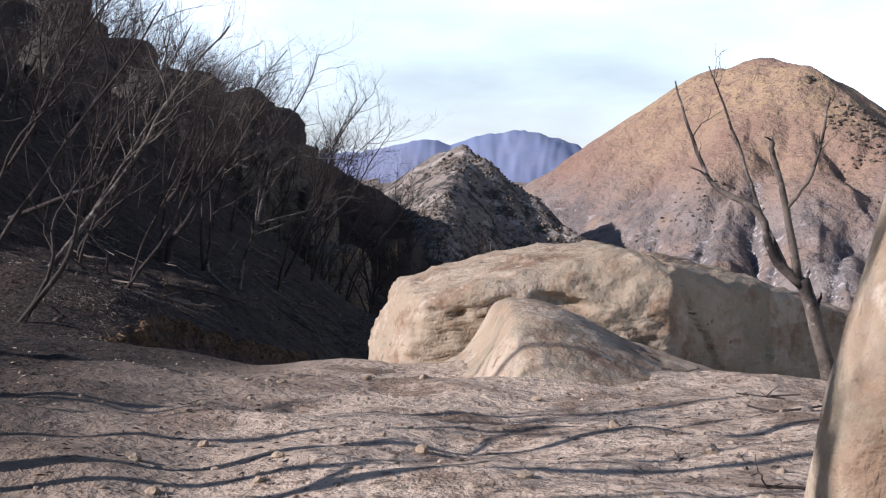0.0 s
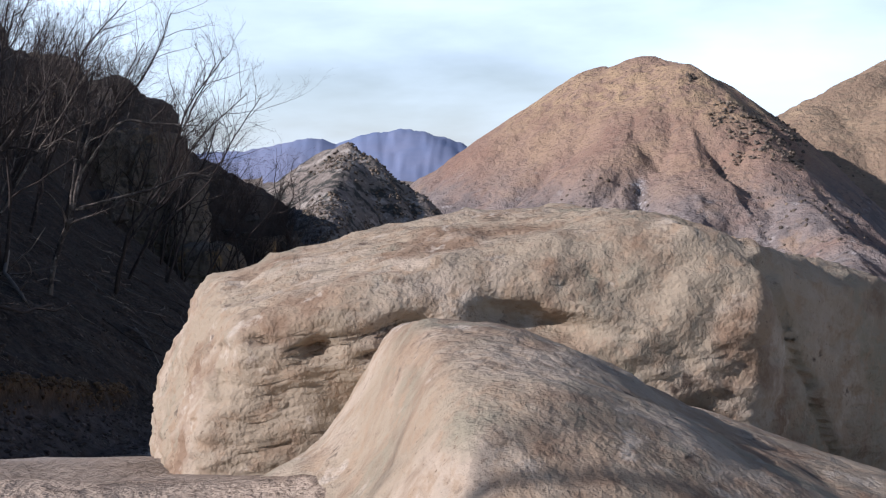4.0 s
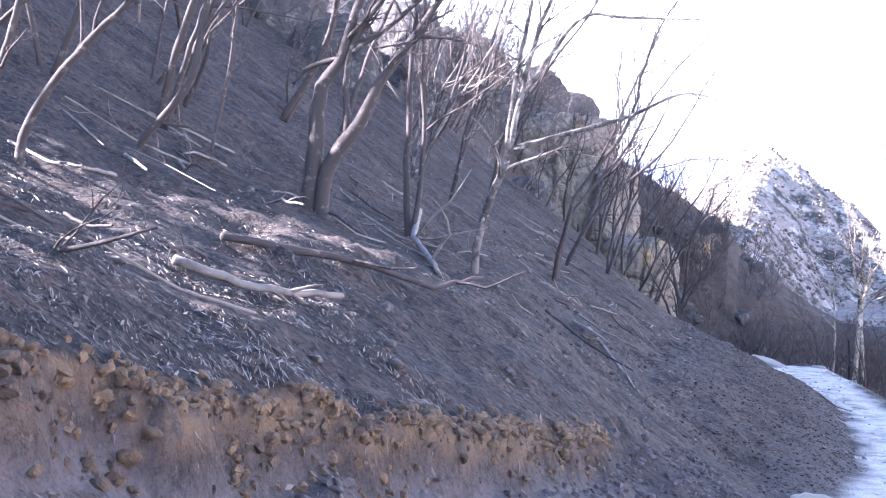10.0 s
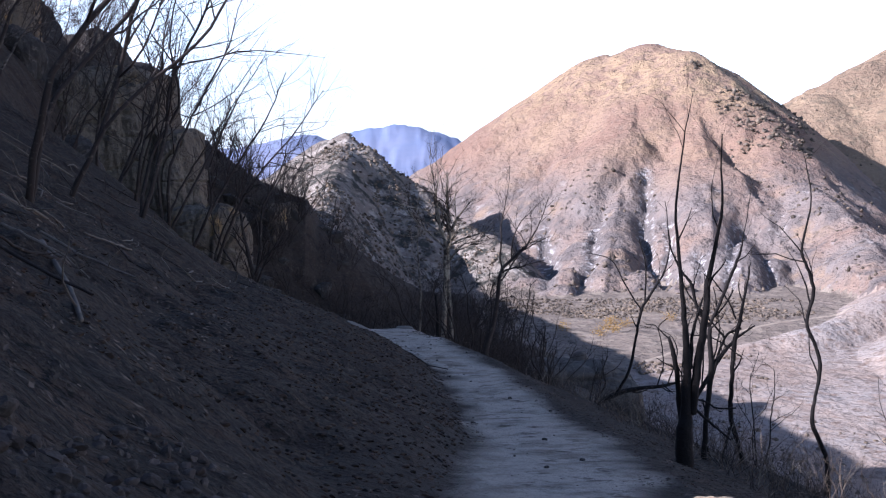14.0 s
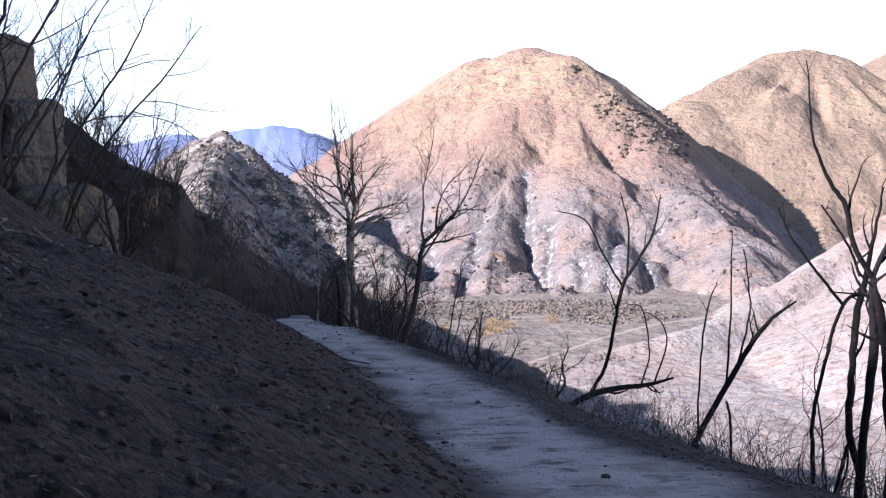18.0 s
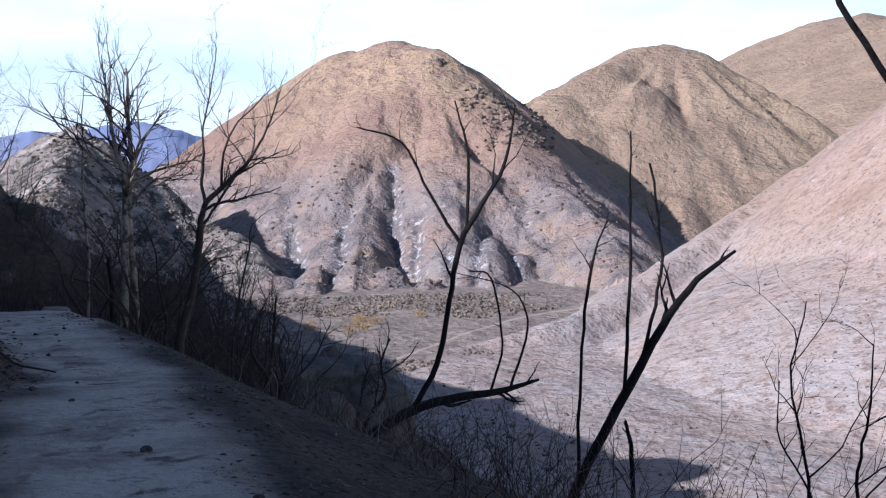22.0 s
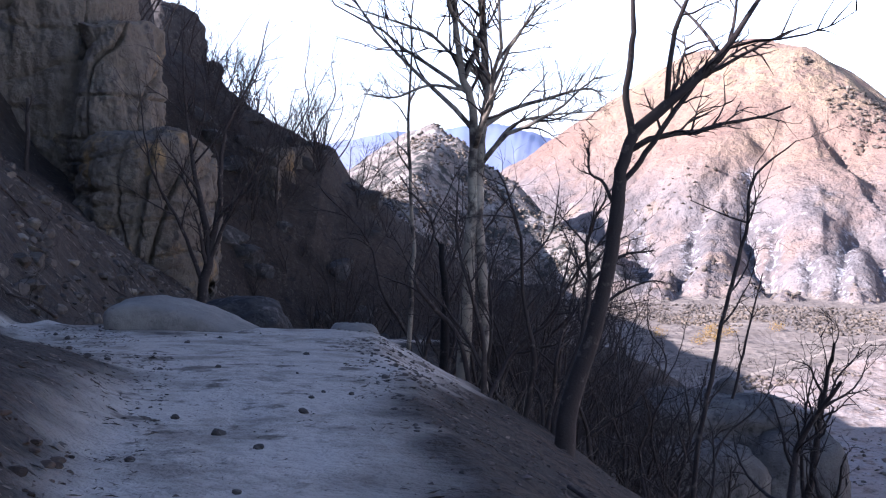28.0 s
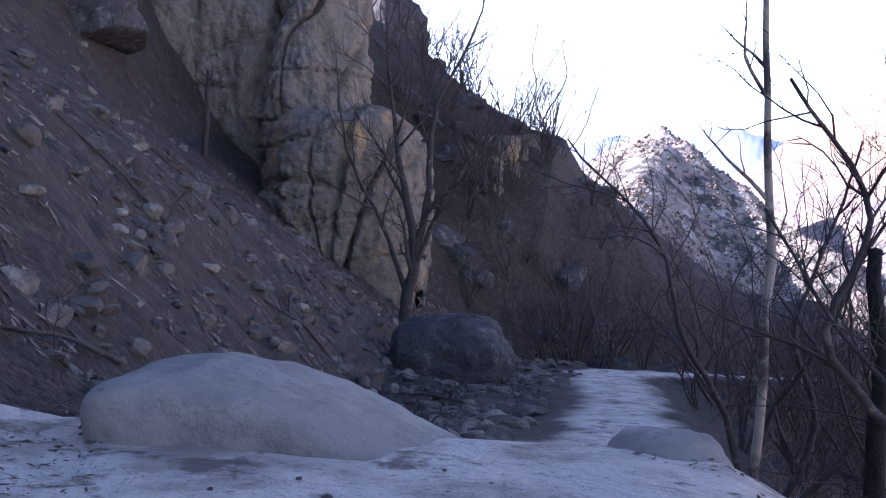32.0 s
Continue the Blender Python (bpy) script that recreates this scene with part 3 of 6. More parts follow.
def rock(name, centre, size, seed, mat, label, category="rock", subdiv=5, power=2.6, rough=0.10, turn=0.0, tilt=0.0, cracks=0.0, group="", facets=0):
    """A rounded boulder: a superellipsoid with layered noise; its origin lies at its foot."""
    bm = bmesh.new()
    bmesh.ops.create_icosphere(bm, subdivisions=subdiv, radius=1.0)
    off = Vector((seed * 3.7, seed * 1.3, seed * 2.1))
    pick = random.Random(seed)
    cuts = []
    for _ in range(facets):
        c = Vector((pick.gauss(0, 1), pick.gauss(0, 1), pick.gauss(0, 0.55))).normalized()
        cuts.append((c, pick.uniform(0.62, 0.95)))
    for v in bm.verts:
        p = v.co.copy()
        n = (abs(p.x) ** power + abs(p.y) ** power + abs(p.z) ** power) ** (-1 / power)
        q = p * n
        for c, far in cuts:
            over = q.dot(c) - far
            if over > 0:
                q = q - c * over * 0.93
        d = noise.fractal(q * 1.1 + off, 0.9, 2.1, 5) * rough * 1.6 + noise.fractal(q * 5 + off, 0.8, 2.0, 4) * rough * 0.35
        if cracks:
            d -= cracks * max(0.0, 0.05 - abs(noise.noise(Vector((q.x * 2.2, q.y * 2.2, q.z * 0.7)) + off * 2))) * 7
        q *= 1 + d
        v.co = Vector((q.x * size[0] / 2, q.y * size[1] / 2, q.z * size[2] / 2))
    me = bpy.data.meshes.new(name)
    bm.to_mesh(me)
    bm.free()
    for p in me.polygons:
        p.use_smooth = True
    me.materials.append(mat)
    ob = new(name, me)
    ob.matrix_world = Matrix.Translation(centre) @ Matrix.Rotation(radians(turn), 4, "Z") @ Matrix.Rotation(radians(tilt), 4, "Y")
    tagged(ob, label, category, group)
    return ob


def sculpt(name, bounds, shape, mat, label, subdiv=6, category="rock", power=5.0):
    """A boulder in world axes: a rounded box within bounds, bent by shape(point)."""
    (x0, x1), (y0, y1), (z0, z1) = bounds
    bm = bmesh.new()
    bmesh.ops.create_icosphere(bm, subdivisions=subdiv, radius=1.0)
    mid = Vector(((x0 + x1) / 2, (y0 + y1) / 2, z0))
    for v in bm.verts:
        p = v.co
        q = p * (abs(p.x) ** power + abs(p.y) ** power + abs(p.z) ** power) ** (-1 / power)
        w = Vector(((x0 + x1) / 2 + q.x * (x1 - x0) / 2, (y0 + y1) / 2 + q.y * (y1 - y0) / 2, (z0 + z1) / 2 + q.z * (z1 - z0) / 2))
        v.co = shape(w, q) - mid
    me = bpy.data.meshes.new(name)
    bm.to_mesh(me)
    bm.free()
    for p in me.polygons:
        p.use_smooth = True
    me.materials.append(mat)
    ob = new(name, me)
    ob.location = mid
    return tagged(ob, label, category)


BOULDER_PITS = [((-0.69, 18.1, -2.45), 0.10, 0.20), ((0.03, 18.0, -2.40), 0.10, 0.20), ((0.70, 17.9, -2.26), 0.13, 0.24), ((-0.35, 18.0, -2.36), 0.06, 0.12), ((0.35, 18.0, -2.33), 0.06, 0.12), ((0.50, 18.0, -2.47), 0.10, 0.14),
                ((-0.95, 18.1, -2.80), 0.12, 0.10), ((-0.6, 18.1, -2.95), 0.10, 0.12), ((-0.2, 18.1, -2.8), 0.14, 0.06), ((0.3, 18.1, -2.85), 0.14, 0.06)]
# long dark hollow above the outcrop
BOULDER_PITS += [((1.30 + 0.13 * i, 17.9, -2.17 - 0.03 * i), 0.14, 0.16) for i in range(6)]


def boulder_shape(w, q):
    # top line rises from the west end, then falls to the ground in the east
    top = float(np.interp(w.x, [-1.32, -0.95, -0.3, 0.3, 1.0, 2.3, 3.6, 5.0, 6.3, 7.6, 9.0], [-2.12, -1.97, -1.82, -1.70, -1.60, -1.52, -1.78, -2.15, -2.6, -3.05, -3.6]))
    z0, z1 = -4.4, -1.4
    f = (w.z - z0) / (z1 - z0)
    w.z = z0 + f * (top - z0)
    # the face leans back above, the west end leans out below
    lean = max(0.0, (w.z + 2.2)) * 0.6
    if q.y < 0:
        w.y += lean * (1 if q.y < -0.5 else -q.y * 2)
        band = math.exp(-((w.z + 2.72) / 0.13) ** 2)
        w.y += 0.05 * band * min(1.0, max(0.0, 2.2 - w.x))
    w.y += max(0.0, w.x - 3.2) * 0.92
    if q.x < 0:
        w.x += (max(0.0, w.z + 3.4) * 0.37 + 0.64 * min(1.0, max(0.0, (21 - w.y) / 3.1))) * min(1.0, -q.x * 1.3)
    n = noise.fractal(w * 0.9, 0.9, 2.0, 4) * 0.07 + noise.fractal(Vector((w.x * 1.8, w.y * 1.8, w.z * 4)), 0.8, 2.1, 6) * 0.03 + noise.fractal(w * 3.2, 0.8, 2.0, 4) * 0.045 + noise.fractal(w * 9, 0.6, 2.0, 4) * 0.028
    w += Vector((q.x, q.y, q.z)).normalized() * n
    for c, r, depth in BOULDER_PITS:
        d = (w - Vector(c))
        d.y *= 0.5
        d.z *= 1.35
        e = math.exp(-(d.length / r) ** 2)
        w.y += depth * e
    if q.y < -0.2 and w.z < -1.9:
        near = noise.voronoi(Vector((w.x * 3.6, w.y * 2, w.z * 4.6)))[0][0]
        patch = max(0.0, noise.noise(w * 0.9 + Vector((4, 1, 7))) + 0.15)
        w.y += 0.07 * max(0.0, 0.36 - near) / 0.36 * min(1.0, 3 * patch)
    # joint that splits the block
    crack = abs(w.x - 3.35 - 0.55 * (-1.8 - w.z) - 0.08 * noise.noise(w * 3))
    w.y += 0.12 * math.exp(-(crack / 0.045) ** 2) if q.y < 0 else 0
    w.z -= 0.08 * math.exp(-(crack / 0.05) ** 2) if q.z > 0.5 else 0
    return w


sculpt("boulder", ((-1.62, 9.0), (17.9, 21.4), (-4.4, -1.4)), boulder_shape, M_ROCK, "huge tan sandstone boulder with pitted weathered face", subdiv=7, power=18.0)


def knob_shape(w, q):
    w.x = 1.6 + (w.x - 1.6) * (1.05 - 0.25 * q.z)
    side = w.x - 0.72 - 0.06 * (15.5 - w.y)
    ridge = math.exp(-(side / (0.36 if side < 0 else 1.4)) ** 2)
    rise = float(np.interp(w.y, [12.4, 13.2, 14.5, 16.2, 17.8], [0.30, 0.62, 0.95, 1.0, 0.9]))
    w.z = -3.3 + (w.z + 3.3) * (0.40 + 0.60 * ridge) * rise
    n = noise.fractal(w * 0.9, 0.9, 2.0, 4) * 0.06 + noise.fractal(w * 4, 0.8, 2.0, 4) * 0.02
    w += q.normalized() * n
    d = w - Vector((0.76, 12.95, -2.30))
    d.y *= 0.4
    d.z *= 1.4
    w.y += 0.55 * math.exp(-(d.length / 0.19) ** 2)
    return w


sculpt("sandstone_outcrop", ((-0.35, 3.6), (12.5, 18.2), (-3.3, -1.89)), knob_shape, M_ROCK, "smooth low sandstone outcrop with a hollow at its foot", subdiv=6, power=2.6)


def slab_shape(seed, tilt):
    """Broad weathered slab with a flat top and rounded shoulders."""
    def shape(w, q):
        o = Vector((seed, seed * 0.7, seed * 1.9))
        w = w + q.normalized() * (noise.fractal(w * 0.4 + o, 0.9, 2.0, 4) * 0.3 + noise.fractal(w * 1.6 + o, 0.8, 2.0, 4) * 0.10)
        w.z += tilt * (w.x - 13)
        if q.z > 0.3 and q.y < 0:
            w.y += 0.3 * math.exp(-((w.z + 20.5) / 0.2) ** 2)
        return w
    return shape


sculpt("boulder", ((9.6, 16.2), (106.0, 111), (-29, -19.6)), slab_shape(3, -0.03), M_STONEGREY, "long flat-topped dark grey boulder on the slope below", subdiv=6, power=6.0)
sculpt("boulder", ((13.4, 17.3), (104.6, 110), (-31, -19.95)), slab_shape(5, -0.06), M_STONEGREY, "massive round-shouldered dark grey boulder above the ravine", subdiv=6, power=4.5)
sculpt("boulder", ((5.6, 13.9), (103.2, 106.6), (-28, -20.5)), slab_shape(8, 0.0), M_STONEGREY, "low broad grey slab in front of larger boulders", subdiv=6, power=5.0)
rock("boulder", (14.4, 112.6, -20.9), (1.5, 1.5, 2.6), 17, M_STONEGREY, "round dark boulder behind the flat slab", power=2.4, rough=0.05)


def crest_shape(w, q):
    top = float(np.interp(w.x, [-3.75, -3.4, -2.9, -2.4, -2.0, -1.6, -1.1], [-12.66, -12.54, -12.51, -12.59, -12.71, -12.88, -13.1]))
    w.z = -13.6 + (w.z + 13.6) / 1.3 * (top + 13.6)
    if q.x < 0:
        w.x += 0.22 * max(0.0, -12.6 - w.z) * min(1.0, -q.x * 1.5)
    return w + q.normalized() * (noise.fractal(w * 1.1, 0.9, 2.0, 4) * 0.035 + noise.fractal(w * 6, 0.8, 2.0, 3) * 0.012)


sculpt("boulder", ((-3.62, -1.0), (81.0, 82.4), (-13.6, -12.3)), crest_shape, M_PALESTONE, "low smooth pale grey boulder on the crest of the trail", subdiv=6, power=9.0)
rock("boulder", (0.25, 82.3, -13.45), (1.0, 1.4, 1.0), 9, M_PALESTONE, "rounded rock at the edge of the trail", power=2.8, rough=0.06)
rock("boulder", (-5.8, 108.5, -17.3), (3.7, 3.2, 3.0), 10, M_DARKROCK, "dark rounded boulder at the foot of the cliff", power=2.6, rough=0.08)
rock("boulder", (1.66, 3.7, -0.55), (0.78, 0.6, 2.6), 12, M_ROCK, "tall upright sandstone block beside the trail", power=3.0, rough=0.05, tilt=14)
# broken rocks across the step in the trail
for i, (x, y, z, size) in enumerate([(-2.03, 38.5, -7.82, (0.86, 0.7, 0.46)), (-1.33, 38.5, -7.88, (0.52, 0.5, 0.32)), (-0.37, 38.5, -7.80, (0.54, 0.5, 0.40)), (1.74, 38.5, -8.08, (1.1, 0.9, 0.56)), (-3.0, 38.4, -7.92, (0.55, 0.5, 0.3)), (-2.6, 38.5, -7.88, (0.46, 0.4, 0.26)),
                                     (-1.71, 38.3, -7.90, (0.4, 0.4, 0.24)), (-1.0, 38.6, -7.82, (0.28, 0.25, 0.22)), (-0.05, 38.4, -7.92, (0.28, 0.3, 0.2)), (0.35, 38.3, -7.93, (0.2, 0.2, 0.14)), (2.3, 38.0, -8.25, (0.5, 0.45, 0.3)), (0.9, 38.2, -8.0, (0.35, 0.3, 0.2))]):
    rock("rock", (x, y, z + 0.05), size, 20 + i, M_ROCK, "sunlit tan rock in the step of the trail", subdiv=4, power=2.8, rough=0.14, turn=i * 37, group="rocks in the trail step")
rock("root_clump", (-0.78, 38.6, -7.74), (0.3, 0.3, 0.3), 41, M_DARKROCK, "dark clump of earth and roots between the rocks", category="clod", subdiv=4, rough=0.3)
# cliffs of the hillside
def cliff_shape(seed, grooves, undercut):
    """Tall weathered face: vertical grooves, ledges and blunt planes."""
    pick = random.Random(seed)
    cuts = [(Vector((pick.gauss(0, 1), pick.gauss(0, 1), pick.gauss(0, 0.35))).normalized(), pick.uniform(0.85, 1.15)) for _ in range(9)]

    def shape(w, q):
        for c, far in cuts:
            over = q.dot(c) - far
            if over > 0:
                w = w - c * over * 2.2
        o = Vector((seed * 5.1, seed * 2.3, 0))
        g = noise.fractal(Vector((w.x * 0.45, w.y * 0.45, w.z * 0.12)) + o, 0.9, 2.1, 4) * grooves
        g += noise.fractal(w * 0.7 + o, 0.9, 2.1, 4) * 0.22 + noise.fractal(w * 3.5 + o, 0.7, 2.0, 3) * 0.06
        crack = abs(noise.noise(Vector((w.x * 0.33, w.y * 0.33, w.z * 0.10)) + o * 2))
        g -= 0.8 * max(0.0, 0.035 - crack) / 0.035
        ledge = abs(noise.noise(Vector((w.x * 0.12, w.y * 0.12, w.z * 0.55)) - o))
        g -= 0.35 * max(0.0, 0.06 - ledge) / 0.06
        w = w + Vector((q.x, q.y, q.z * 0.4)).normalized() * g
        if q.y < 0:
            w.y += undercut * max(0.0, -q.z - 0.1)
        return w
    return shape


CLIFFS = [((-24.8, -15.6), (125, 134), (-15.0, 1.5), 32, 0.7, 1.2), ((-19.0, -13.2), (123.6, 130), (-13.5, -3.4), 38, 0.45, 1.6), ((-17.6, -13.6), (119.5, 124), (-17.5, -12.9), 33, 0.4, 0.3),
          ((-38, -27), (124, 136), (-4, 9), 34, 1.0, 0.5), ((-11.5, -6.5), (136, 143), (-18, -10.0), 35, 0.8, 0.4), ((-8.0, -3.0), (140, 148), (-20, -14.5), 36, 0.7, 0.4)]


def leaning_block(w, q):
    """Split block whose underside rises from the slope and leaves a dark hollow."""
    w = cliff_shape(31, 0.22, 1.2)(w, q)
    f = (w.z + 20.0) / 10.8
    if q.x < 0.2:
        w.x += 5.2 * max(0.0, 0.62 - f) / 0.62 * min(1.0, 0.2 - q.x)
    split = abs(w.x + 12.3 - 0.12 * (w.z + 14) - 0.15 * noise.noise(w * 1.5))
    if q.y < 0:
        w.y += 0.5 * math.exp(-(split / 0.16) ** 2)
        w.y += 0.9 * max(0.0, w.x + 12.3) / 2.5
    return w


tagged(sculpt("cliff", ((-15.9, -9.4), (118.3, 127), (-20.0, -9.2)), leaning_block, M_CLIFF, "split tan rock block overhanging a dark hollow", subdiv=7, power=6.0), group="cliffs above the trail")
for bx, by, bz, seed, grooves, undercut in CLIFFS:
    tagged(sculpt("cliff", (bx, by, bz), cliff_shape(seed, grooves, undercut), M_CLIFF, "tan and ochre rock face with vertical cracks", subdiv=7, power=7.0), group="cliffs above the trail")
for x, y, z, k in [(-15.4, 118.2, -14.2, 1.9), (-14.4, 117.6, -15.4, 1.7), (-13.4, 117.2, -16.3, 1.5), (-16.4, 118.6, -13.2, 1.5)]:
    rock("rock", (x, y, z), (k, k * 0.8, k * 0.95), int(-x * 7), M_DARKROCK, "dark rounded rock under the overhanging block", subdiv=4, power=2.8, rough=0.1, group="rocks under the overhang")
rng = random.Random(9)
for i in range(34):
    x, y = -rng.uniform(1.0, 15.0), rng.uniform(127, 146)
    k = rng.uniform(0.7, 2.0)
    rock("rock_outcrop", (x, y, ground_at(x, y) - 0.1 * k), (k * 1.6, k, k * rng.uniform(0.5, 0.9)), 150 + i, M_DARKROCK, "rugged grey ledge on the slope below the ridge", subdiv=4, power=3.6, rough=0.10, facets=14,
         turn=rng.uniform(0, 180), tilt=rng.uniform(-20, 20), group="ledges below the ridge")
rng = random.Random(4)
for i in range(60):
    y = rng.uniform(60, 330)
    x = -rng.uniform(0.10, 0.27) * y - rng.uniform(8, 18)
    k = rng.uniform(2.5, 6.5) * (1 + y / 300)
    rock("rock_outcrop", (x, y, ground_at(x, y) + 0.05 * k), (k, k * rng.uniform(0.7, 1.1), k * rng.uniform(0.7, 1.3)), 50 + i, M_DARKROCK, "weathered dark rock outcrop on the hillside", subdiv=5, power=3.6, rough=0.08, facets=14, cracks=0.3,
         turn=rng.uniform(0, 180), tilt=rng.uniform(-15, 15), group="outcrops on the hillside")

# ---------------------------------------------------------------- trees


def tube_mesh(tubes, sides):
    """Vertices and quads of tapered tubes; each tube is (points, radii)."""
    allv, allf, base = [], [], 0
    ang = np.arange(sides) * 2 * np.pi / sides
    ca, sa = np.cos(ang), np.sin(ang)
    for pts, rad in tubes:
        p, rad = np.asarray(pts, float), np.asarray(rad, float)
        if rad[0] > 0.03:
            ends = 0.3 * np.array([(p[0] - p[1]) / np.linalg.norm(p[0] - p[1]) * rad[0], (p[-1] - p[-2]) / np.linalg.norm(p[-1] - p[-2]) * rad[-1]])
            p = np.concatenate([[p[0] + ends[0]], p, [p[-1] + ends[1]]])
            rad = np.concatenate([[0.002], rad, [0.002]])
        t = np.gradient(p, axis=0)
        t /= np.linalg.norm(t, axis=1)[:, None] + 1e-9
        ref = np.array([0.31, 0.95, 0.05]) if abs(t[0, 2]) > 0.6 else np.array([0.0, 0.1, 1.0])
        u = np.cross(t, ref)
        u /= np.linalg.norm(u, axis=1)[:, None] + 1e-9
        v = np.cross(t, u)
        r = np.asarray(rad, float)[:, None, None]
        ring = p[:, None, :] + r * (ca[None, :, None] * u[:, None, :] + sa[None, :, None] * v[:, None, :])
        n = len(p)
        allv.append(ring.reshape(-1, 3))
        i = base + np.arange(n * sides).reshape(n, sides)
        j = np.roll(i, -1, axis=1)
        allf.append(np.stack([i[:-1], j[:-1], j[1:], i[1:]], -1).reshape(-1, 4))
        base += n * sides
    return np.concatenate(allv), np.concatenate(allf)


def sprout(rng, p, d, length, r0, bend, up, n):
    """One wandering branch as points and radii."""
    pts, rad = [np.array(p, float)], [r0]
    d = np.array(d, float)
    d /= np.linalg.norm(d)
    step = length / n
    for i in range(n):
        d = d + np.array([rng.gauss(0, bend), rng.gauss(0, bend), rng.gauss(0, bend) + up])
        d /= np.linalg.norm(d)
        pts.append(pts[-1] + d * step)
        rad.append(r0 * (1 - 0.78 * (i + 1) / n))
    return np.array(pts), np.array(rad)


def along(pts, f):
    k = f * (len(pts) - 1)
    i = min(int(k), len(pts) - 2)
    return pts[i] + (pts[i + 1] - pts[i]) * (k - i), pts[i + 1] - pts[i]


def side_way(rng, axis, spread, up):
    a = np.array([rng.gauss(0, 1), rng.gauss(0, 1), rng.gauss(0, 1)])
    axis = axis / (np.linalg.norm(axis) + 1e-9)
    a -= axis * a.dot(axis)
    a /= np.linalg.norm(a) + 1e-9
    w = axis * math.cos(spread) + a * math.sin(spread)
    w[2] += up
    return w


def crown(rng, stems, limbs, twigs, spread=0.7, up=0.15, start=0.3, fine=3, bend=0.16, reach=1.0):
    """Limbs on the stems and two orders of twigs on those; lists of tubes."""
    limb_tubes, twig_tubes = [], []
    for pts, rad in stems:
        total = np.linalg.norm(np.diff(pts, axis=0), axis=1).sum()
        for i in range(limbs):
            f = start + (1 - start) * (i + rng.random()) / limbs
            p, ax = along(pts, f)
            r = max(0.004, rad[min(int(f * (len(rad) - 1)), len(rad) - 1)] * 0.6)
            limb_tubes.append(sprout(rng, p, side_way(rng, ax, rng.uniform(0.5, 1.0) * spread + 0.25, up), reach * total * rng.uniform(0.25, 0.5) * (1.25 - 0.6 * f), r, bend, 0.05, 7))
    for pts, rad in limb_tubes + [(q[len(q) // 2:], r[len(r) // 2:]) for q, r in stems]:
        total = np.linalg.norm(np.diff(pts, axis=0), axis=1).sum()
        for i in range(twigs):
            f = rng.uniform(0.2, 1.0)
            p, ax = along(pts, f)
            r = max(0.0035, rad[min(int(f * (len(rad) - 1)), len(rad) - 1)] * 0.55)
            tw = sprout(rng, p, side_way(rng, ax, rng.uniform(0.5, 0.9), up * 0.5), total * rng.uniform(0.25, 0.5), r, bend * 1.3, 0.04, 5)
            twig_tubes.append(tw)
            for _ in range(fine):
                q, ax2 = along(tw[0], rng.uniform(0.3, 1.0))
                twig_tubes.append(sprout(rng, q, side_way(rng, ax2, 0.7, 0.05), total * rng.uniform(0.08, 0.2), max(0.003, r * 0.5), bend * 1.3, 0.03, 3))
    return limb_tubes, twig_tubes


def tree(name, base, stems, rng, label, mat=M_BARK, twig_mat=None, category="tree", limbs=5, twigs=5, fine=3, spread=0.7, up=0.15, start=0.3, bend=0.16, group="", reach=1.0):
    """A bare tree. stems: lists of (dx, dy, dz, radius) from the base."""
    root = new(name)
    root.location = base
    tubes = []
    for st in stems:
        a = np.array(st, float)
        n = max(8, 4 * len(a))
        u = np.linspace(0, 1, n) * (len(a) - 1)
        slope = np.stack([np.gradient(a[:, k]) for k in range(4)], 1)
        i0 = np.minimum(u.astype(int), len(a) - 2)
        v = (u - i0)[:, None]
        pts = ((2 * v ** 3 - 3 * v ** 2 + 1) * a[i0] + (v ** 3 - 2 * v ** 2 + v) * slope[i0] + (3 * v ** 2 - 2 * v ** 3) * a[i0 + 1] + (v ** 3 - v ** 2) * slope[i0 + 1])
        scale = np.linalg.norm(a[-1, :3] - a[0, :3]) / n
        for k in range(1, n):
            pts[k, :3] += [rng.gauss(0, 0.045) * scale, rng.gauss(0, 0.045) * scale, 0]
        tubes.append((pts[:, :3], np.maximum(pts[:, 3], 0.004)))
    for t in tubes:
        part("trunk", *tube_mesh([t], 10), mat, root)
    lt, tt = crown(rng, tubes, limbs, twigs, spread, up, start, fine, bend, reach)
    for t in lt:
        part("limb", *tube_mesh([t], 5), mat, root)
    if tt:
        tagged(part("crown", *tube_mesh(tt, 3), twig_mat or mat, root), kind="stuff")
    return tagged(root, label, category, group)


def part(name, verts, faces, mat, parent, label=""):
    ob = mesh_object(name, verts, faces, mat, True, parent)
    if label:
        ob["label"] = label
    return ob


def leaning(rng, h, r, lean=(0.3, 0.0), n=5, wig=0.06):
    """Waypoints of one stem h metres tall."""
    out, x, y = [], 0.0, 0.0
    for i in range(n):
        f = i / (n - 1)
        out.append((x, y, h * f - (0.25 if i == 0 else 0), r * (1 - 0.75 * f)))
        x += lean[0] * h / (n - 1) + rng.gauss(0, wig) * h / n * 2
        y += lean[1] * h / (n - 1) + rng.gauss(0, wig) * h / n * 2
    return out


def at_ground(x, y):
    return (x, y, ground_at(x, y))


R = random.Random(11)
DARK = "bare fire-blackened tree on the burnt slope"
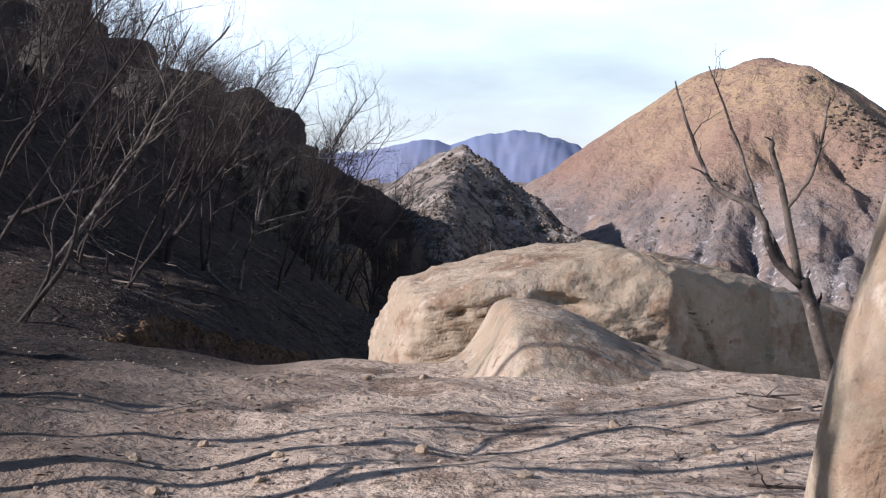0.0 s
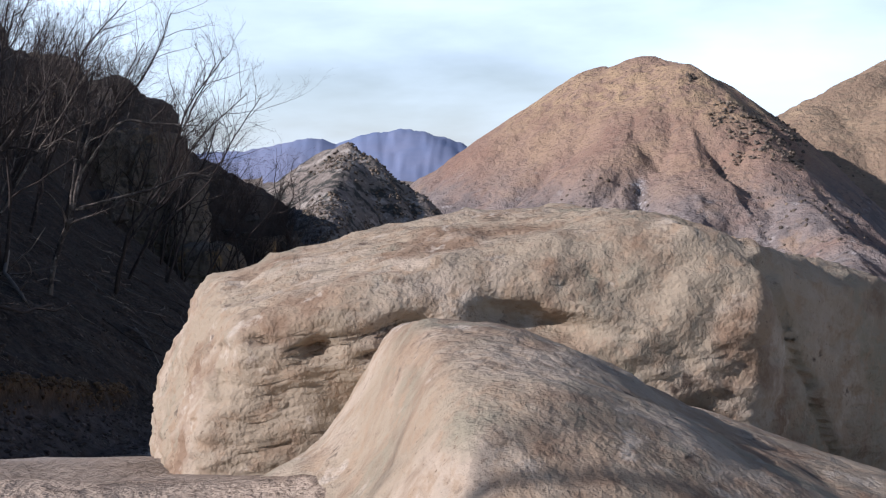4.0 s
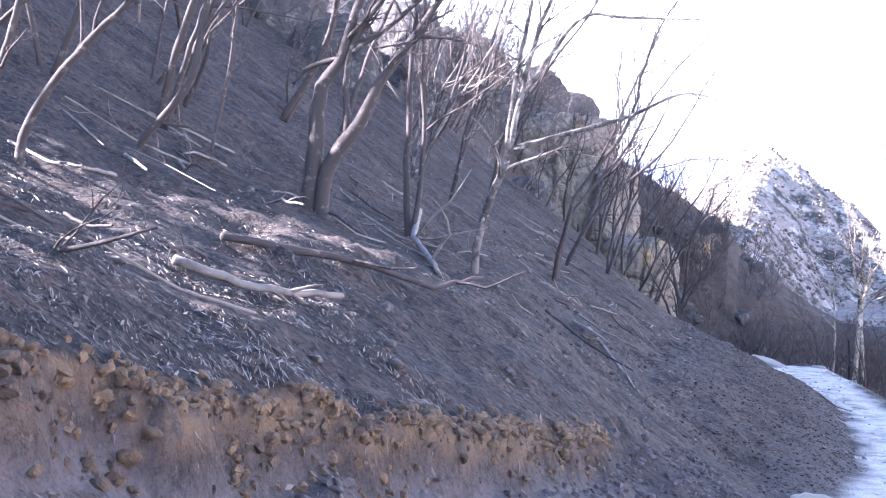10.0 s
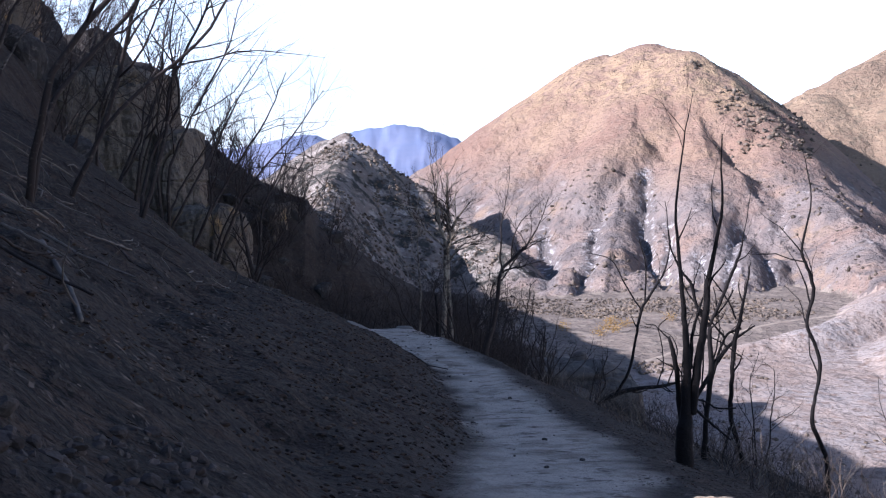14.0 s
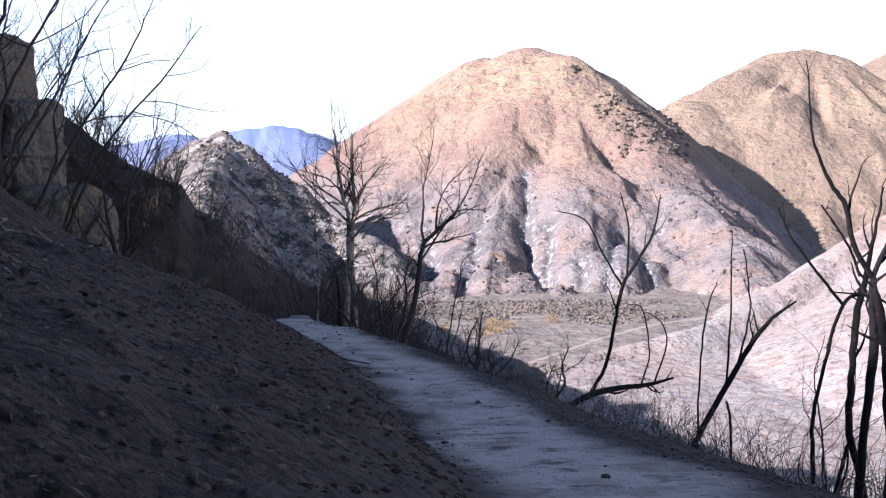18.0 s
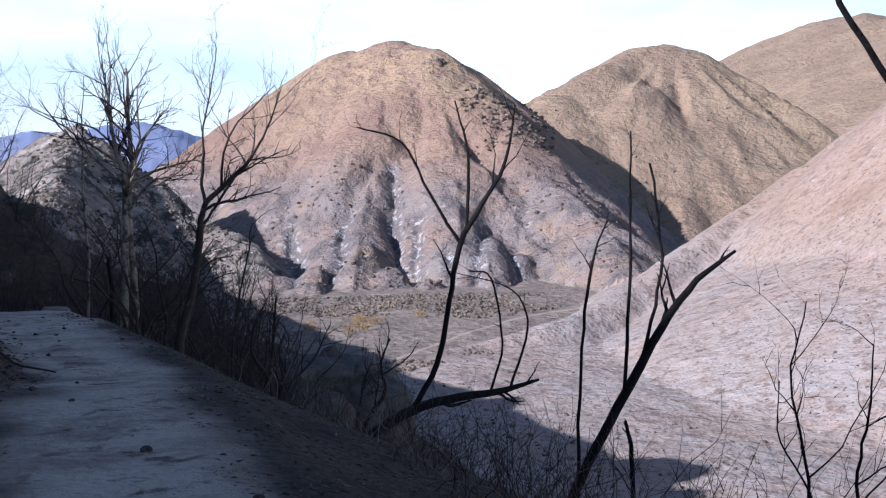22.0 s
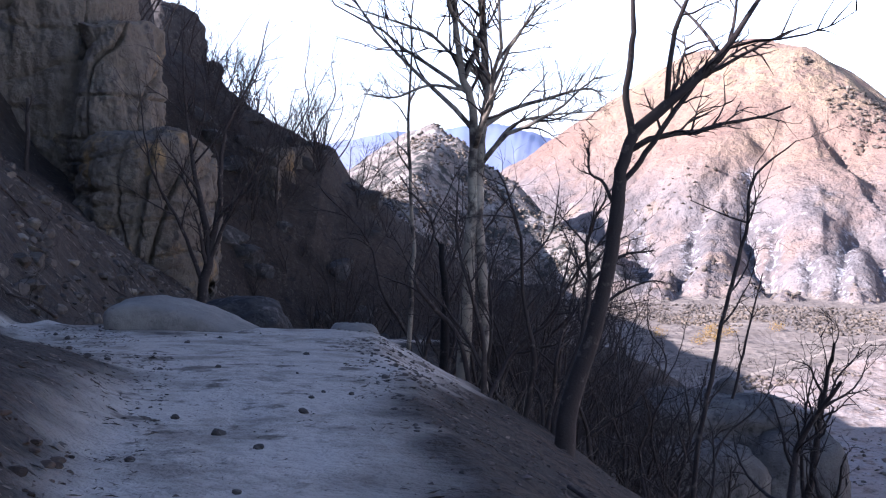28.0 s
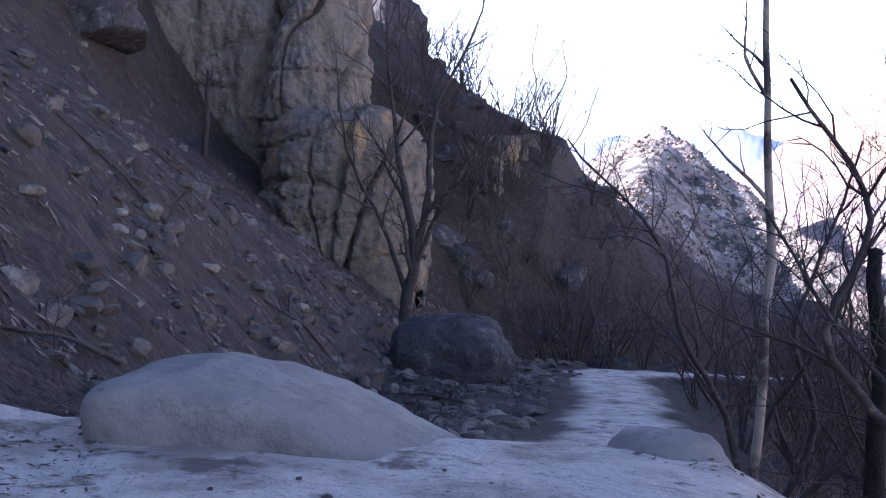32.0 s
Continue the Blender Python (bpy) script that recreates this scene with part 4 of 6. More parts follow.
# trees of the slope above the cut bank
tree("bare_tree", at_ground(-10.50, 40.40), [
     [(0, 0, -0.62, 0.171), (0.24, 0, 0.55, 0.148), (0.36, 0, 1.81, 0.127), (0.75, 0, 2.43, 0.084), (1.08, 0, 3.34, 0.074), (1.36, 0, 4.55, 0.048)],
     [(0.31, 0, -0.61, 0.138), (0.49, 0, 0.55, 0.127), (1.08, 0, 1.34, 0.115), (1.51, 0, 2.1, 0.083), (2.16, 0, 2.9, 0.062), (3.1, 0, 4.17, 0.031)],
     [(0.75, 0, 2.43, 0.047), (0.19, 0, 2.28, 0.043), (-0.13, 0, 2.01, 0.021)],
     [(0.88, 0, 2.48, 0.047), (1.73, 0, 3.02, 0.042), (2.69, 0, 3.79, 0.021)],
     [(0.85, 0, 1.08, 0.063), (0.92, 0, 2.53, 0.058), (1.79, 0, 3.73, 0.042)]], R, "twin-trunked bare dark tree on the burnt slope", limbs=4, twigs=5, fine=3, reach=0.6, start=0.45)
tree("bare_tree", at_ground(-8.46, 44.80), [
     [(0, 0, -0.3, 0.095), (0, 0, 0.31, 0.08), (0.23, 0, 1.31, 0.08), (0.65, 0, 2.3, 0.074), (0.95, 0, 3.63, 0.056), (1.28, 0, 4.83, 0.046), (1.91, 0, 6.23, 0.031)],
     [(0.8, 0, 2.52, 0.062), (2, 0, 2.84, 0.049), (3.07, 0, 3.13, 0.036), (4.11, 0, 3.56, 0.024), (4.81, 0, 3.44, 0.012)],
     [(0.62, 0, 2.27, 0.055), (0.83, 0, 3.88, 0.049), (1.13, 0, 5.31, 0.037), (1.39, 0, 6.61, 0.019)],
     [(1.01, 0, 3.63, 0.043), (2.1, 0, 5.04, 0.037), (3.04, 0, 5.06, 0.03), (4.6, 0, 4.96, 0.012)]], R, "pale-barked bare tree leaning out from the slope", mat=M_DEADBARK, twig_mat=M_BARK, limbs=5, twigs=6, fine=4, reach=0.65)
tree("bare_tree", at_ground(-10.83, 33.00), [
     [(0, 0, -0.3, 0.064), (0, 0, 0.25, 0.056), (0.38, 0, 0.86, 0.048), (0.79, 0, 1.27, 0.044), (1.35, 0, 1.74, 0.032), (1.89, 0, 2.07, 0.025), (2.42, 0, 2.52, 0.014)],
     [(0.79, 0, 1.27, 0.022), (0.81, 0, 1.97, 0.022), (0.76, 0, 2.6, 0.015)]], R, "slender bare tree leaning down the slope", limbs=4, twigs=4, fine=2, reach=0.7)
tree("bare_tree", at_ground(-10.28, 31.50), [
     [(0, 0, -0.3, 0.054), (0, 0, 0.26, 0.047), (0.29, 0, 0.99, 0.04), (0.52, 0, 1.56, 0.036), (0.68, 0, 2.05, 0.03), (0.8, 0, 2.41, 0.02)],
     [(-0.32, 0, 0.59, 0.027), (0.12, 0, 1.25, 0.024), (0.78, 0, 1.73, 0.02), (1.28, 0, 2.15, 0.013)]], R, "two-stemmed bare tree leaning down the slope", limbs=4, twigs=4, fine=2, reach=0.7)
tree("bare_tree", at_ground(-11.64, 37.00), [
     [(0, 0, -0.3, 0.064), (0, 0, 0.02, 0.056), (0.8, 0, 0.9, 0.055), (1.06, 0, 1.79, 0.046), (1.29, 0, 2.75, 0.028)],
     [(1.03, 0, 1.61, 0.028), (1.5, 0, 2.13, 0.023), (2.08, 0, 2.54, 0.014)],
     [(1.16, 0, -0.05, 0.027), (1.44, 0, 1.07, 0.027), (1.62, 0, 2.3, 0.018)]], R, "curved bare tree with thin shoots on the slope", limbs=4, twigs=4, fine=2, reach=0.7)
tree("leaning_trunk", at_ground(-12.34, 31.80), [
     [(0, 0, 0.31, 0.075), (1.14, 0, 0.75, 0.075), (1.76, 0, 0.99, 0.07), (2.37, 0, 1.19, 0.055), (2.78, 0, 1.52, 0.03)]], R, "dead trunk leaning far out over the slope", limbs=3, twigs=3, fine=2, reach=0.5)
tree("bent_branch", at_ground(-9.47, 28.60), [
     [(0, 0, 1.35, 0.032), (0.34, 0, 0.95, 0.037), (0.68, 0, 0.53, 0.036), (0.81, 0, 0.34, 0.036), (0.75, 0, -0.2, 0.031), (1.03, 0, -0.46, 0.028), (1.69, 0, -0.68, 0.025), (2.17, 0, -0.64, 0.019), (2.74, 0, -0.5, 0.009)]], R, "long bent dark branch lying down the slope", category="dead branch", limbs=2, twigs=2, fine=1, reach=0.2)
for x, y, h, r, lean in [(-13.0, 39.9, 6.0, 0.08, (0.6, -0.1)), (-7.9, 27.0, 4.5, 0.05, (0.6, 0.1)), (-13.8, 42.0, 6.5, 0.07, (0.6, 0)), (-9.2, 25.5, 5.5, 0.07, (0.7, 0.25)), (-12.5, 47.0, 6.5, 0.08, (0.45, 0)), (-8.4, 21.5, 4.5, 0.06, (0.5, 0.3)),
                         (-11.6, 28.5, 6.0, 0.07, (0.7, 0.15)), (-15.0, 50.0, 7.0, 0.09, (0.4, 0)), (-14.5, 36.0, 6.5, 0.08, (0.7, 0.1))]:
    st = [leaning(R, h, r, lean, wig=0.1)]
    if R.random() < 0.6:
        st.append([(p[0] + 0.15 - 0.25 * i, p[1] + 0.1 * i, p[2] * 0.85, p[3] * 0.75) for i, p in enumerate(leaning(R, h, r, lean, wig=0.1))])
    tree("bare_tree", at_ground(x, y), st, R, "leaning bare tree with peeling bark among dead sticks", mat=R.choice([M_BARK, M_BARK, M_DEADBARK]), limbs=6, twigs=6, fine=3, spread=0.9)
# clump on the spur of the slope
for x, y, h in [(-8.6, 55.0, 9.0), (-9.4, 62.0, 9.5), (-8.8, 69.0, 8.5), (-12.5, 58.0, 9.5), (-13.0, 66.0, 10.0), (-9.8, 44.5, 8.0)]:
    tree("bare_tree", at_ground(x, y), [leaning(R, h, 0.08, (R.uniform(0.2, 0.5), 0), wig=0.12), leaning(R, h * 0.85, 0.065, (R.uniform(0.2, 0.75), 0), wig=0.13)], R, "tall bare tree with a fine twiggy crown", limbs=8, twigs=7, fine=4, group="tall trees of the slope")
tree("bare_tree", at_ground(-9.2, 117.5), [[(0, 0, -0.3, 0.27), (0.1, 0, 1.2, 0.24), (0.42, 0, 2.7, 0.2), (-0.2, 0, 6.0, 0.12), (-0.7, 0, 10.0, 0.05), (-0.8, 0, 13.0, 0.02)],
                                          [(0.42, 0, 2.6, 0.15), (0.9, 0, 5.2, 0.12), (1.1, 0, 8.2, 0.08), (2.5, 0, 11.0, 0.05), (3.2, 0, 13.5, 0.02)],
                                          [(0.1, 0, 1.2, 0.12), (-0.9, 0.2, 3.8, 0.08), (-2.4, 0.2, 6.8, 0.05), (-2.8, 0, 10.5, 0.015)], [(0.35, 0, 2.2, 0.12), (1.4, -0.2, 4.6, 0.08), (2.8, -0.2, 7.0, 0.04), (3.4, 0, 9.0, 0.015)]], R, "many-stemmed bare tree in front of the cliff", limbs=7, twigs=8, fine=3, start=0.25, reach=0.65)
tree("broken_stem", at_ground(-17.4, 117.9), [[(0, 0, -0.3, 0.12), (0.1, 0, 1.8, 0.10), (0.15, 0, 3.4, 0.07)]], R, "dead upright snag on the rubble slope", limbs=1, twigs=2)
for x, y in [(-9.1, 77.4), (-8.5, 78.5), (-10.2, 76.5), (-9.6, 79.5), (-12.5, 81.3), (-11.6, 80.0), (-8.0, 81.5)]:
    tree("bare_tree", at_ground(x, y), [leaning(R, R.uniform(6, 9), 0.07, (R.uniform(0.15, 0.6), 0), wig=0.13), leaning(R, R.uniform(5, 7), 0.055, (R.uniform(0.1, 0.8), 0), wig=0.14)], R, "slender bare tree in a thicket above the trail", limbs=8, twigs=6, fine=3, spread=0.95, group="thicket above the trail")
# rest of the hillside: a few kinds, repeated
kinds = []
for i in range(9):
    kinds.append(tree("bare_tree", at_ground(-13 - i * 1.1, 55 + i * 4.7), [leaning(R, R.uniform(5, 8), 0.06, (R.uniform(0.3, 0.8), 0), wig=0.14), leaning(R, R.uniform(4, 7), 0.045, (R.uniform(0.0, 0.9), R.uniform(-0.3, 0.3)), wig=0.15)], R, DARK, mat=M_BARK if i % 5 else M_DEADBARK, limbs=8, twigs=6, fine=3, spread=1.0, up=0.08, group="bare trees of the hillside"))
for i in range(105):
    f = R.random()
    y = 24 + 150 * f ** 1.2
    x = -R.uniform(9.0 if y > 62 else 11.5, 14.0 + 0.22 * y) - 0.05 * y
    k = R.uniform(0.75, 1.2)
    copy_thing(R.choice(kinds), pose(x, y, ground_at(x, y) - 0.1, 0, 0, R.uniform(-50, 50)) @ Matrix.Scale(k, 4))

for i in range(60):
    y = R.uniform(138, 172) if i % 3 else R.uniform(100, 140)
    x = -R.uniform(4, 45) if i % 3 else -R.uniform(24, 42)
    copy_thing(R.choice(kinds), pose(x, y, ground_at(x, y) - 0.1, 0, 0, R.uniform(-50, 50)) @ Matrix.Scale(R.uniform(0.8, 1.3), 4))

# trees beside the trail
tree("bare_tree", at_ground(2.06, 84.20), [
     [(0, 0, -0.2, 0.13), (0.06, 0, 1.15, 0.123), (0.13, 0, 2.79, 0.112), (0.18, 0, 4.21, 0.102), (0.15, 0, 5.26, 0.076), (-0.07, 0, 6, 0.066), (-0.23, 0, 7.19, 0.041), (-0.38, 0, 8.46, 0.021)],
     [(0.43, 0, -0.3, 0.104), (0.39, 0, 1.77, 0.092), (0.3, 0, 3.3, 0.091), (0.29, 0, 4.61, 0.091), (0.4, 0, 5.51, 0.076), (0.3, 0, 6.8, 0.061), (0.3, 0, 8.37, 0.026)],
     [(0.31, 0, 4.96, 0.046), (0.78, 0, 5.27, 0.041), (1.38, 0, 5.47, 0.031), (2.18, 0, 5.68, 0.021), (2.54, 0, 5.52, 0.01)],
     [(0.44, 0, 4.51, 0.036), (0.88, 0, 5.02, 0.025), (1.43, 0, 5.19, 0.02), (2.39, 0, 5.29, 0.01)],
     [(-0.04, 0, 5.63, 0.031), (-0.64, 0, 5.7, 0.025), (-1.24, 0, 5.48, 0.02), (-1.79, 0, 5.54, 0.01)]], R, "tall pale twin-trunked bare tree at the trail crest", mat=M_PALE, twig_mat=M_BARK, limbs=9, twigs=8, fine=4, start=0.45, reach=0.9, up=0.3, spread=0.95)
tree("broken_stem", at_ground(1.72, 83.0), [[(0, 0, -0.4, 0.085), (0.03, 0, 1.2, 0.07), (-0.05, 0, 2.35, 0.05)]], R, "charred broken stem beside the tall tree", mat=M_CHAR, limbs=0, twigs=2, fine=0)
tree("bare_sapling", at_ground(1.05, 85.2), [[(0, 0, -0.3, 0.05), (0.1, 0, 2.5, 0.042), (0.0, 0, 5.0, 0.028), (0.1, 0, 8.0, 0.01)]], R, "thin straight sapling with few twigs", mat=M_PALE, limbs=9, twigs=3, fine=1, reach=0.3, start=0.4)
tree("bare_tree", at_ground(3.06, 76.40), [
     [(0, 0, -0.3, 0.135), (0, 0, 0.4, 0.117), (0.27, 0, 1.37, 0.097), (0.42, 0, 2.02, 0.084), (0.5, 0, 2.66, 0.084), (0.55, 0, 3.16, 0.074), (0.67, 0, 3.62, 0.065), (0.98, 0, 3.92, 0.062), (1.46, 0, 4.37, 0.053), (1.76, 0, 4.71, 0.036), (2.2, 0, 5.5, 0.02), (2.5, 0, 6.4, 0.008)],
     [(0.66, 0, 3.59, 0.045), (0.58, 0, 4.11, 0.039), (0.64, 0, 4.67, 0.033), (0.65, 0, 5.34, 0.022), (0.9, 0, 6.6, 0.014), (1, 0, 7.6, 0.006)],
     [(0.56, 0, 3.09, 0.032), (0.76, 0, 3.34, 0.032), (1.15, 0, 3.93, 0.029), (1.61, 0, 4.56, 0.02)],
     [(0.46, 0, 2.88, 0.023), (0.35, 0, 3.1, 0.019), (0.19, 0, 3.22, 0.013), (0.18, 0, 3.57, 0.006)]], R, "dark bare tree with a broken forked limb", limbs=6, twigs=7, fine=4, start=0.5, reach=0.9, up=0.3, spread=0.8)
tree("bare_tree", at_ground(3.99, 74.00), [
     [(0, 0, -0.3, 0.028), (0, 0, 0.77, 0.024), (0.11, 0, 1.51, 0.022), (0.2, 0, 2.09, 0.019), (0.3, 0, 2.51, 0.019), (0.41, 0, 3.03, 0.016), (0.45, 0, 3.42, 0.013), (0.84, 0, 3.77, 0.005)],
     [(0.4, 0, 3.01, 0.011), (0.21, 0, 3.07, 0.008), (-0.13, 0, 3.21, 0.003)],
     [(0.32, 0, 1.36, 0.014), (0.44, 0, 1.94, 0.011), (0.56, 0, 2.54, 0.005)]], R, "thin crooked bare tree below the trail edge", limbs=4, twigs=4, fine=2, start=0.3, reach=0.5)
tree("bare_tree", at_ground(3.45, 81.00), [
     [(0, 0, -0.3, 0.066), (0, 0, 0.35, 0.057), (0.38, 0, 1.58, 0.044), (0.48, 0, 2.4, 0.035), (0.42, 0, 2.96, 0.03), (0.59, 0, 3.48, 0.017), (0.82, 0, 3.91, 0.009)],
     [(0.48, 0, 2.4, 0.026), (0.94, 0, 2.8, 0.022), (1.45, 0, 2.89, 0.009)],
     [(0.42, 0, 2.96, 0.017), (0.11, 0, 3.3, 0.013), (-0.07, 0, 3.47, 0.004)],
     [(0.45, 0, 1.75, 0.026), (0.87, 0, 2.19, 0.022), (1.38, 0, 2.42, 0.013), (1.73, 0, 2.38, 0.004)]], R, "twisted bare tree with a wide twiggy crown", limbs=6, twigs=8, fine=4, start=0.3, reach=0.7, spread=1.0)
tree("bare_tree", at_ground(2.47, 48.36), [
     [(0, 0, -0.3, 0.143), (0, 0, 0.48, 0.124), (0.02, 0, 0.88, 0.075), (0.03, 0, 1.38, 0.063), (0.01, 0, 1.92, 0.048), (-0.03, 0, 2.35, 0.038), (-0.07, 0, 2.78, 0.03), (-0.12, 0.1, 3.7, 0.02), (0, 0.2, 4.7, 0.011), (0.15, 0.2, 5.5, 0.004)],
     [(0.11, 0, 0.77, 0.065), (0.16, 0, 1.28, 0.065), (0.24, 0, 1.8, 0.057), (0.31, 0, 2.32, 0.05), (0.36, 0, 2.9, 0.037), (0.5, -0.1, 3.8, 0.02), (0.45, -0.2, 4.9, 0.008)],
     [(0.08, 0, 1.45, 0.036), (0.1, 0, 1.9, 0.025), (0.17, 0, 2.21, 0.021), (0.26, 0, 2.51, 0.012)],
     [(0.15, 0, 1, 0.016), (0.34, 0, 0.94, 0.015), (0.48, 0, 0.85, 0.014), (0.78, 0, 0.84, 0.011)],
     [(0.15, 0, 0.85, 0.024), (0.38, 0, 0.64, 0.019), (0.71, 0, 0.36, 0.013)]], R, "charred twin-stemmed tree at the trail edge", mat=M_CHAR, limbs=2, twigs=2, fine=1, start=0.5, reach=0.5)
tree("broken_stem", at_ground(2.49, 48.50), [
     [(0, 0, -0.3, 0.059), (0, 0, 0.44, 0.051), (-0.07, 0, 1.02, 0.04), (-0.1, 0, 1.4, 0.038), (-0.16, 0, 1.7, 0.035), (-0.23, 0, 1.94, 0.022)],
     [(-0.08, 0, 1.48, 0.01), (0.03, 0, 1.24, 0.009), (0.08, 0, 1.13, 0.007)],
     [(-0.21, 0, 1.9, 0.011), (-0.38, 0, 2.08, 0.009), (-0.25, 0, 2.22, 0.007)]], R, "charred broken stem at the trail edge", mat=M_CHAR, limbs=0, twigs=1, fine=0)
tree("bare_shrub", at_ground(5.52, 50.30), [
     [(0, 0, -0.3, 0.046), (0, 0, 0.59, 0.04), (-0.26, 0, 1.23, 0.038), (-0.23, 0, 1.71, 0.027), (-0.15, 0, 2.18, 0.034), (-0.24, 0, 2.58, 0.029), (-0.39, 0, 2.94, 0.029), (-0.29, 0, 3.44, 0.031), (-0.37, 0, 3.82, 0.027), (-0.5, 0, 4.19, 0.022), (-0.35, 0, 5, 0.012), (-0.5, 0, 5.8, 0.005)]], R, "charred crooked stem below the trail edge", mat=M_CHAR, category="shrub", limbs=5, twigs=2, fine=1, start=0.2, reach=0.45)
tree("bare_shrub", at_ground(3.53, 50.70), [
     [(0, 0, -0.3, 0.054), (0, 0, 0.17, 0.047), (0.04, 0, 0.89, 0.042), (0.11, 0, 1.49, 0.049), (0.09, 0, 1.91, 0.041), (0.07, 0, 2.28, 0.037)],
     [(0.07, 0, 2.28, 0.03), (-0.14, 0, 2.59, 0.026), (-0.25, 0, 3, 0.026), (-0.41, 0, 3.21, 0.02), (-0.61, 0, 3.65, 0.013), (-0.7, 0, 4.4, 0.005)],
     [(0.07, 0, 2.28, 0.026), (0.27, 0, 2.72, 0.027), (0.43, 0, 3.13, 0.027), (0.59, 0, 3.53, 0.02), (0.65, 0, 3.84, 0.01), (0.8, 0, 4.7, 0.004)],
     [(0.16, 0, 2.43, 0.013), (0.36, 0, 2.67, 0.015), (0.48, 0, 2.89, 0.014)],
     [(0.62, 0, 1.75, 0.01), (0.14, 0, 2.07, 0.011), (-0.39, 0, 2.15, 0.007)]], R, "charred stem forking in a wide V at the trail edge", mat=M_CHAR, category="shrub", limbs=2, twigs=2, fine=1, start=0.35, reach=0.5)
tree("bare_shrub", at_ground(5.07, 53.10), [
     [(0, 0, -0.3, 0.052), (0, 0, 0.08, 0.045), (-0.23, 0, 0.85, 0.047), (-0.24, 0, 1.62, 0.041), (-0.2, 0, 2.28, 0.046), (-0.1, 0, 2.78, 0.036), (0.03, 0, 3.43, 0.02), (0.11, 0, 3.91, 0.01)],
     [(-0.71, 0, 0.29, 0.031), (-0.74, 0, 1.06, 0.025), (-0.58, 0, 1.85, 0.022), (-0.38, 0, 2.48, 0.023), (-0.07, 0, 2.65, 0.025)],
     [(-0.38, 0, 2.48, 0.02), (-0.75, 0, 2.9, 0.017), (-1.09, 0, 3.33, 0.014), (-1.26, 0, 3.67, 0.01)],
     [(-0.17, 0, 2.83, 0.018), (-0.34, 0, 3.21, 0.015), (-0.7, 0, 3.69, 0.01)],
     [(-0.41, 0, 0.15, 0.026), (-0.26, 0, 0.75, 0.026)]], R, "charred many-stemmed shrub with arching arms", mat=M_CHAR, category="shrub", limbs=2, twigs=2, fine=1, start=0.4, reach=0.5)
tree("bare_shrub", (4.56, 65.30, -12.44), [
     [(0, 0, -0.68, 0.075), (0.97, 0, -0.17, 0.076), (1.64, 0, -0.02, 0.065), (2.38, 0, 0.04, 0.05), (3.03, 0, 0.18, 0.022)],
     [(0.97, 0, -0.17, 0.043), (1.41, 0, 0.6, 0.043), (1.58, 0, 1.5, 0.038), (1.8, 0, 2.45, 0.043), (2.43, 0, 3.44, 0.027), (2.64, 0, 4.41, 0.011)],
     [(1.77, 0, 2.29, 0.027), (1.26, 0, 3.1, 0.021), (0.84, 0, 3.84, 0.016), (0.16, 0, 4.06, 0.01)],
     [(1.85, 0, 2.55, 0.027), (1.88, 0, 3.62, 0.021), (1.67, 0, 4.46, 0.011)],
     [(2.23, 0, 0.03, 0.022), (2.42, 0, 0.79, 0.016), (2.24, 0, 1.78, 0.016), (1.9, 0, 1.91, 0.011)],
     [(2.56, 0, 0.09, 0.022), (2.83, 0, 0.98, 0.017), (2.58, 0, 1.6, 0.011), (1.56, 0, 1.92, 0.005)]], R, "charred fallen stem with upright arching shoots", mat=M_CHAR, category="shrub", limbs=2, twigs=2, fine=1, start=0.4, reach=0.45)
tree("bare_shrub", (5.80, 60.30, -12.50), [
     [(0, 0, -0.29, 0.056), (0.38, 0, 0.42, 0.056), (0.76, 0, 1.06, 0.056), (1.08, 0, 1.6, 0.052), (1.58, 0, 2.26, 0.039), (2.13, 0, 2.63, 0.018)],
     [(0.21, 0, -0.19, 0.022), (0.23, 0, 1.36, 0.017), (0.32, 0, 2.38, 0.017), (0.52, 0, 3.01, 0.008)],
     [(0.76, 0, 1.14, 0.022), (0.82, 0, 2.52, 0.017), (0.8, 0, 3.98, 0.009)],
     [(0.99, 0, 1.52, 0.022), (1.2, 0, 2.5, 0.017), (1.05, 0, 3.63, 0.013)],
     [(0.89, 0, -0.37, 0.027), (0.85, 0, 0.43, 0.026), (0.78, 0, 0.77, 0.017)]], R, "charred leaning stem among thin upright shoots", mat=M_CHAR, category="shrub", limbs=2, twigs=2, fine=1, start=0.5, reach=0.4)
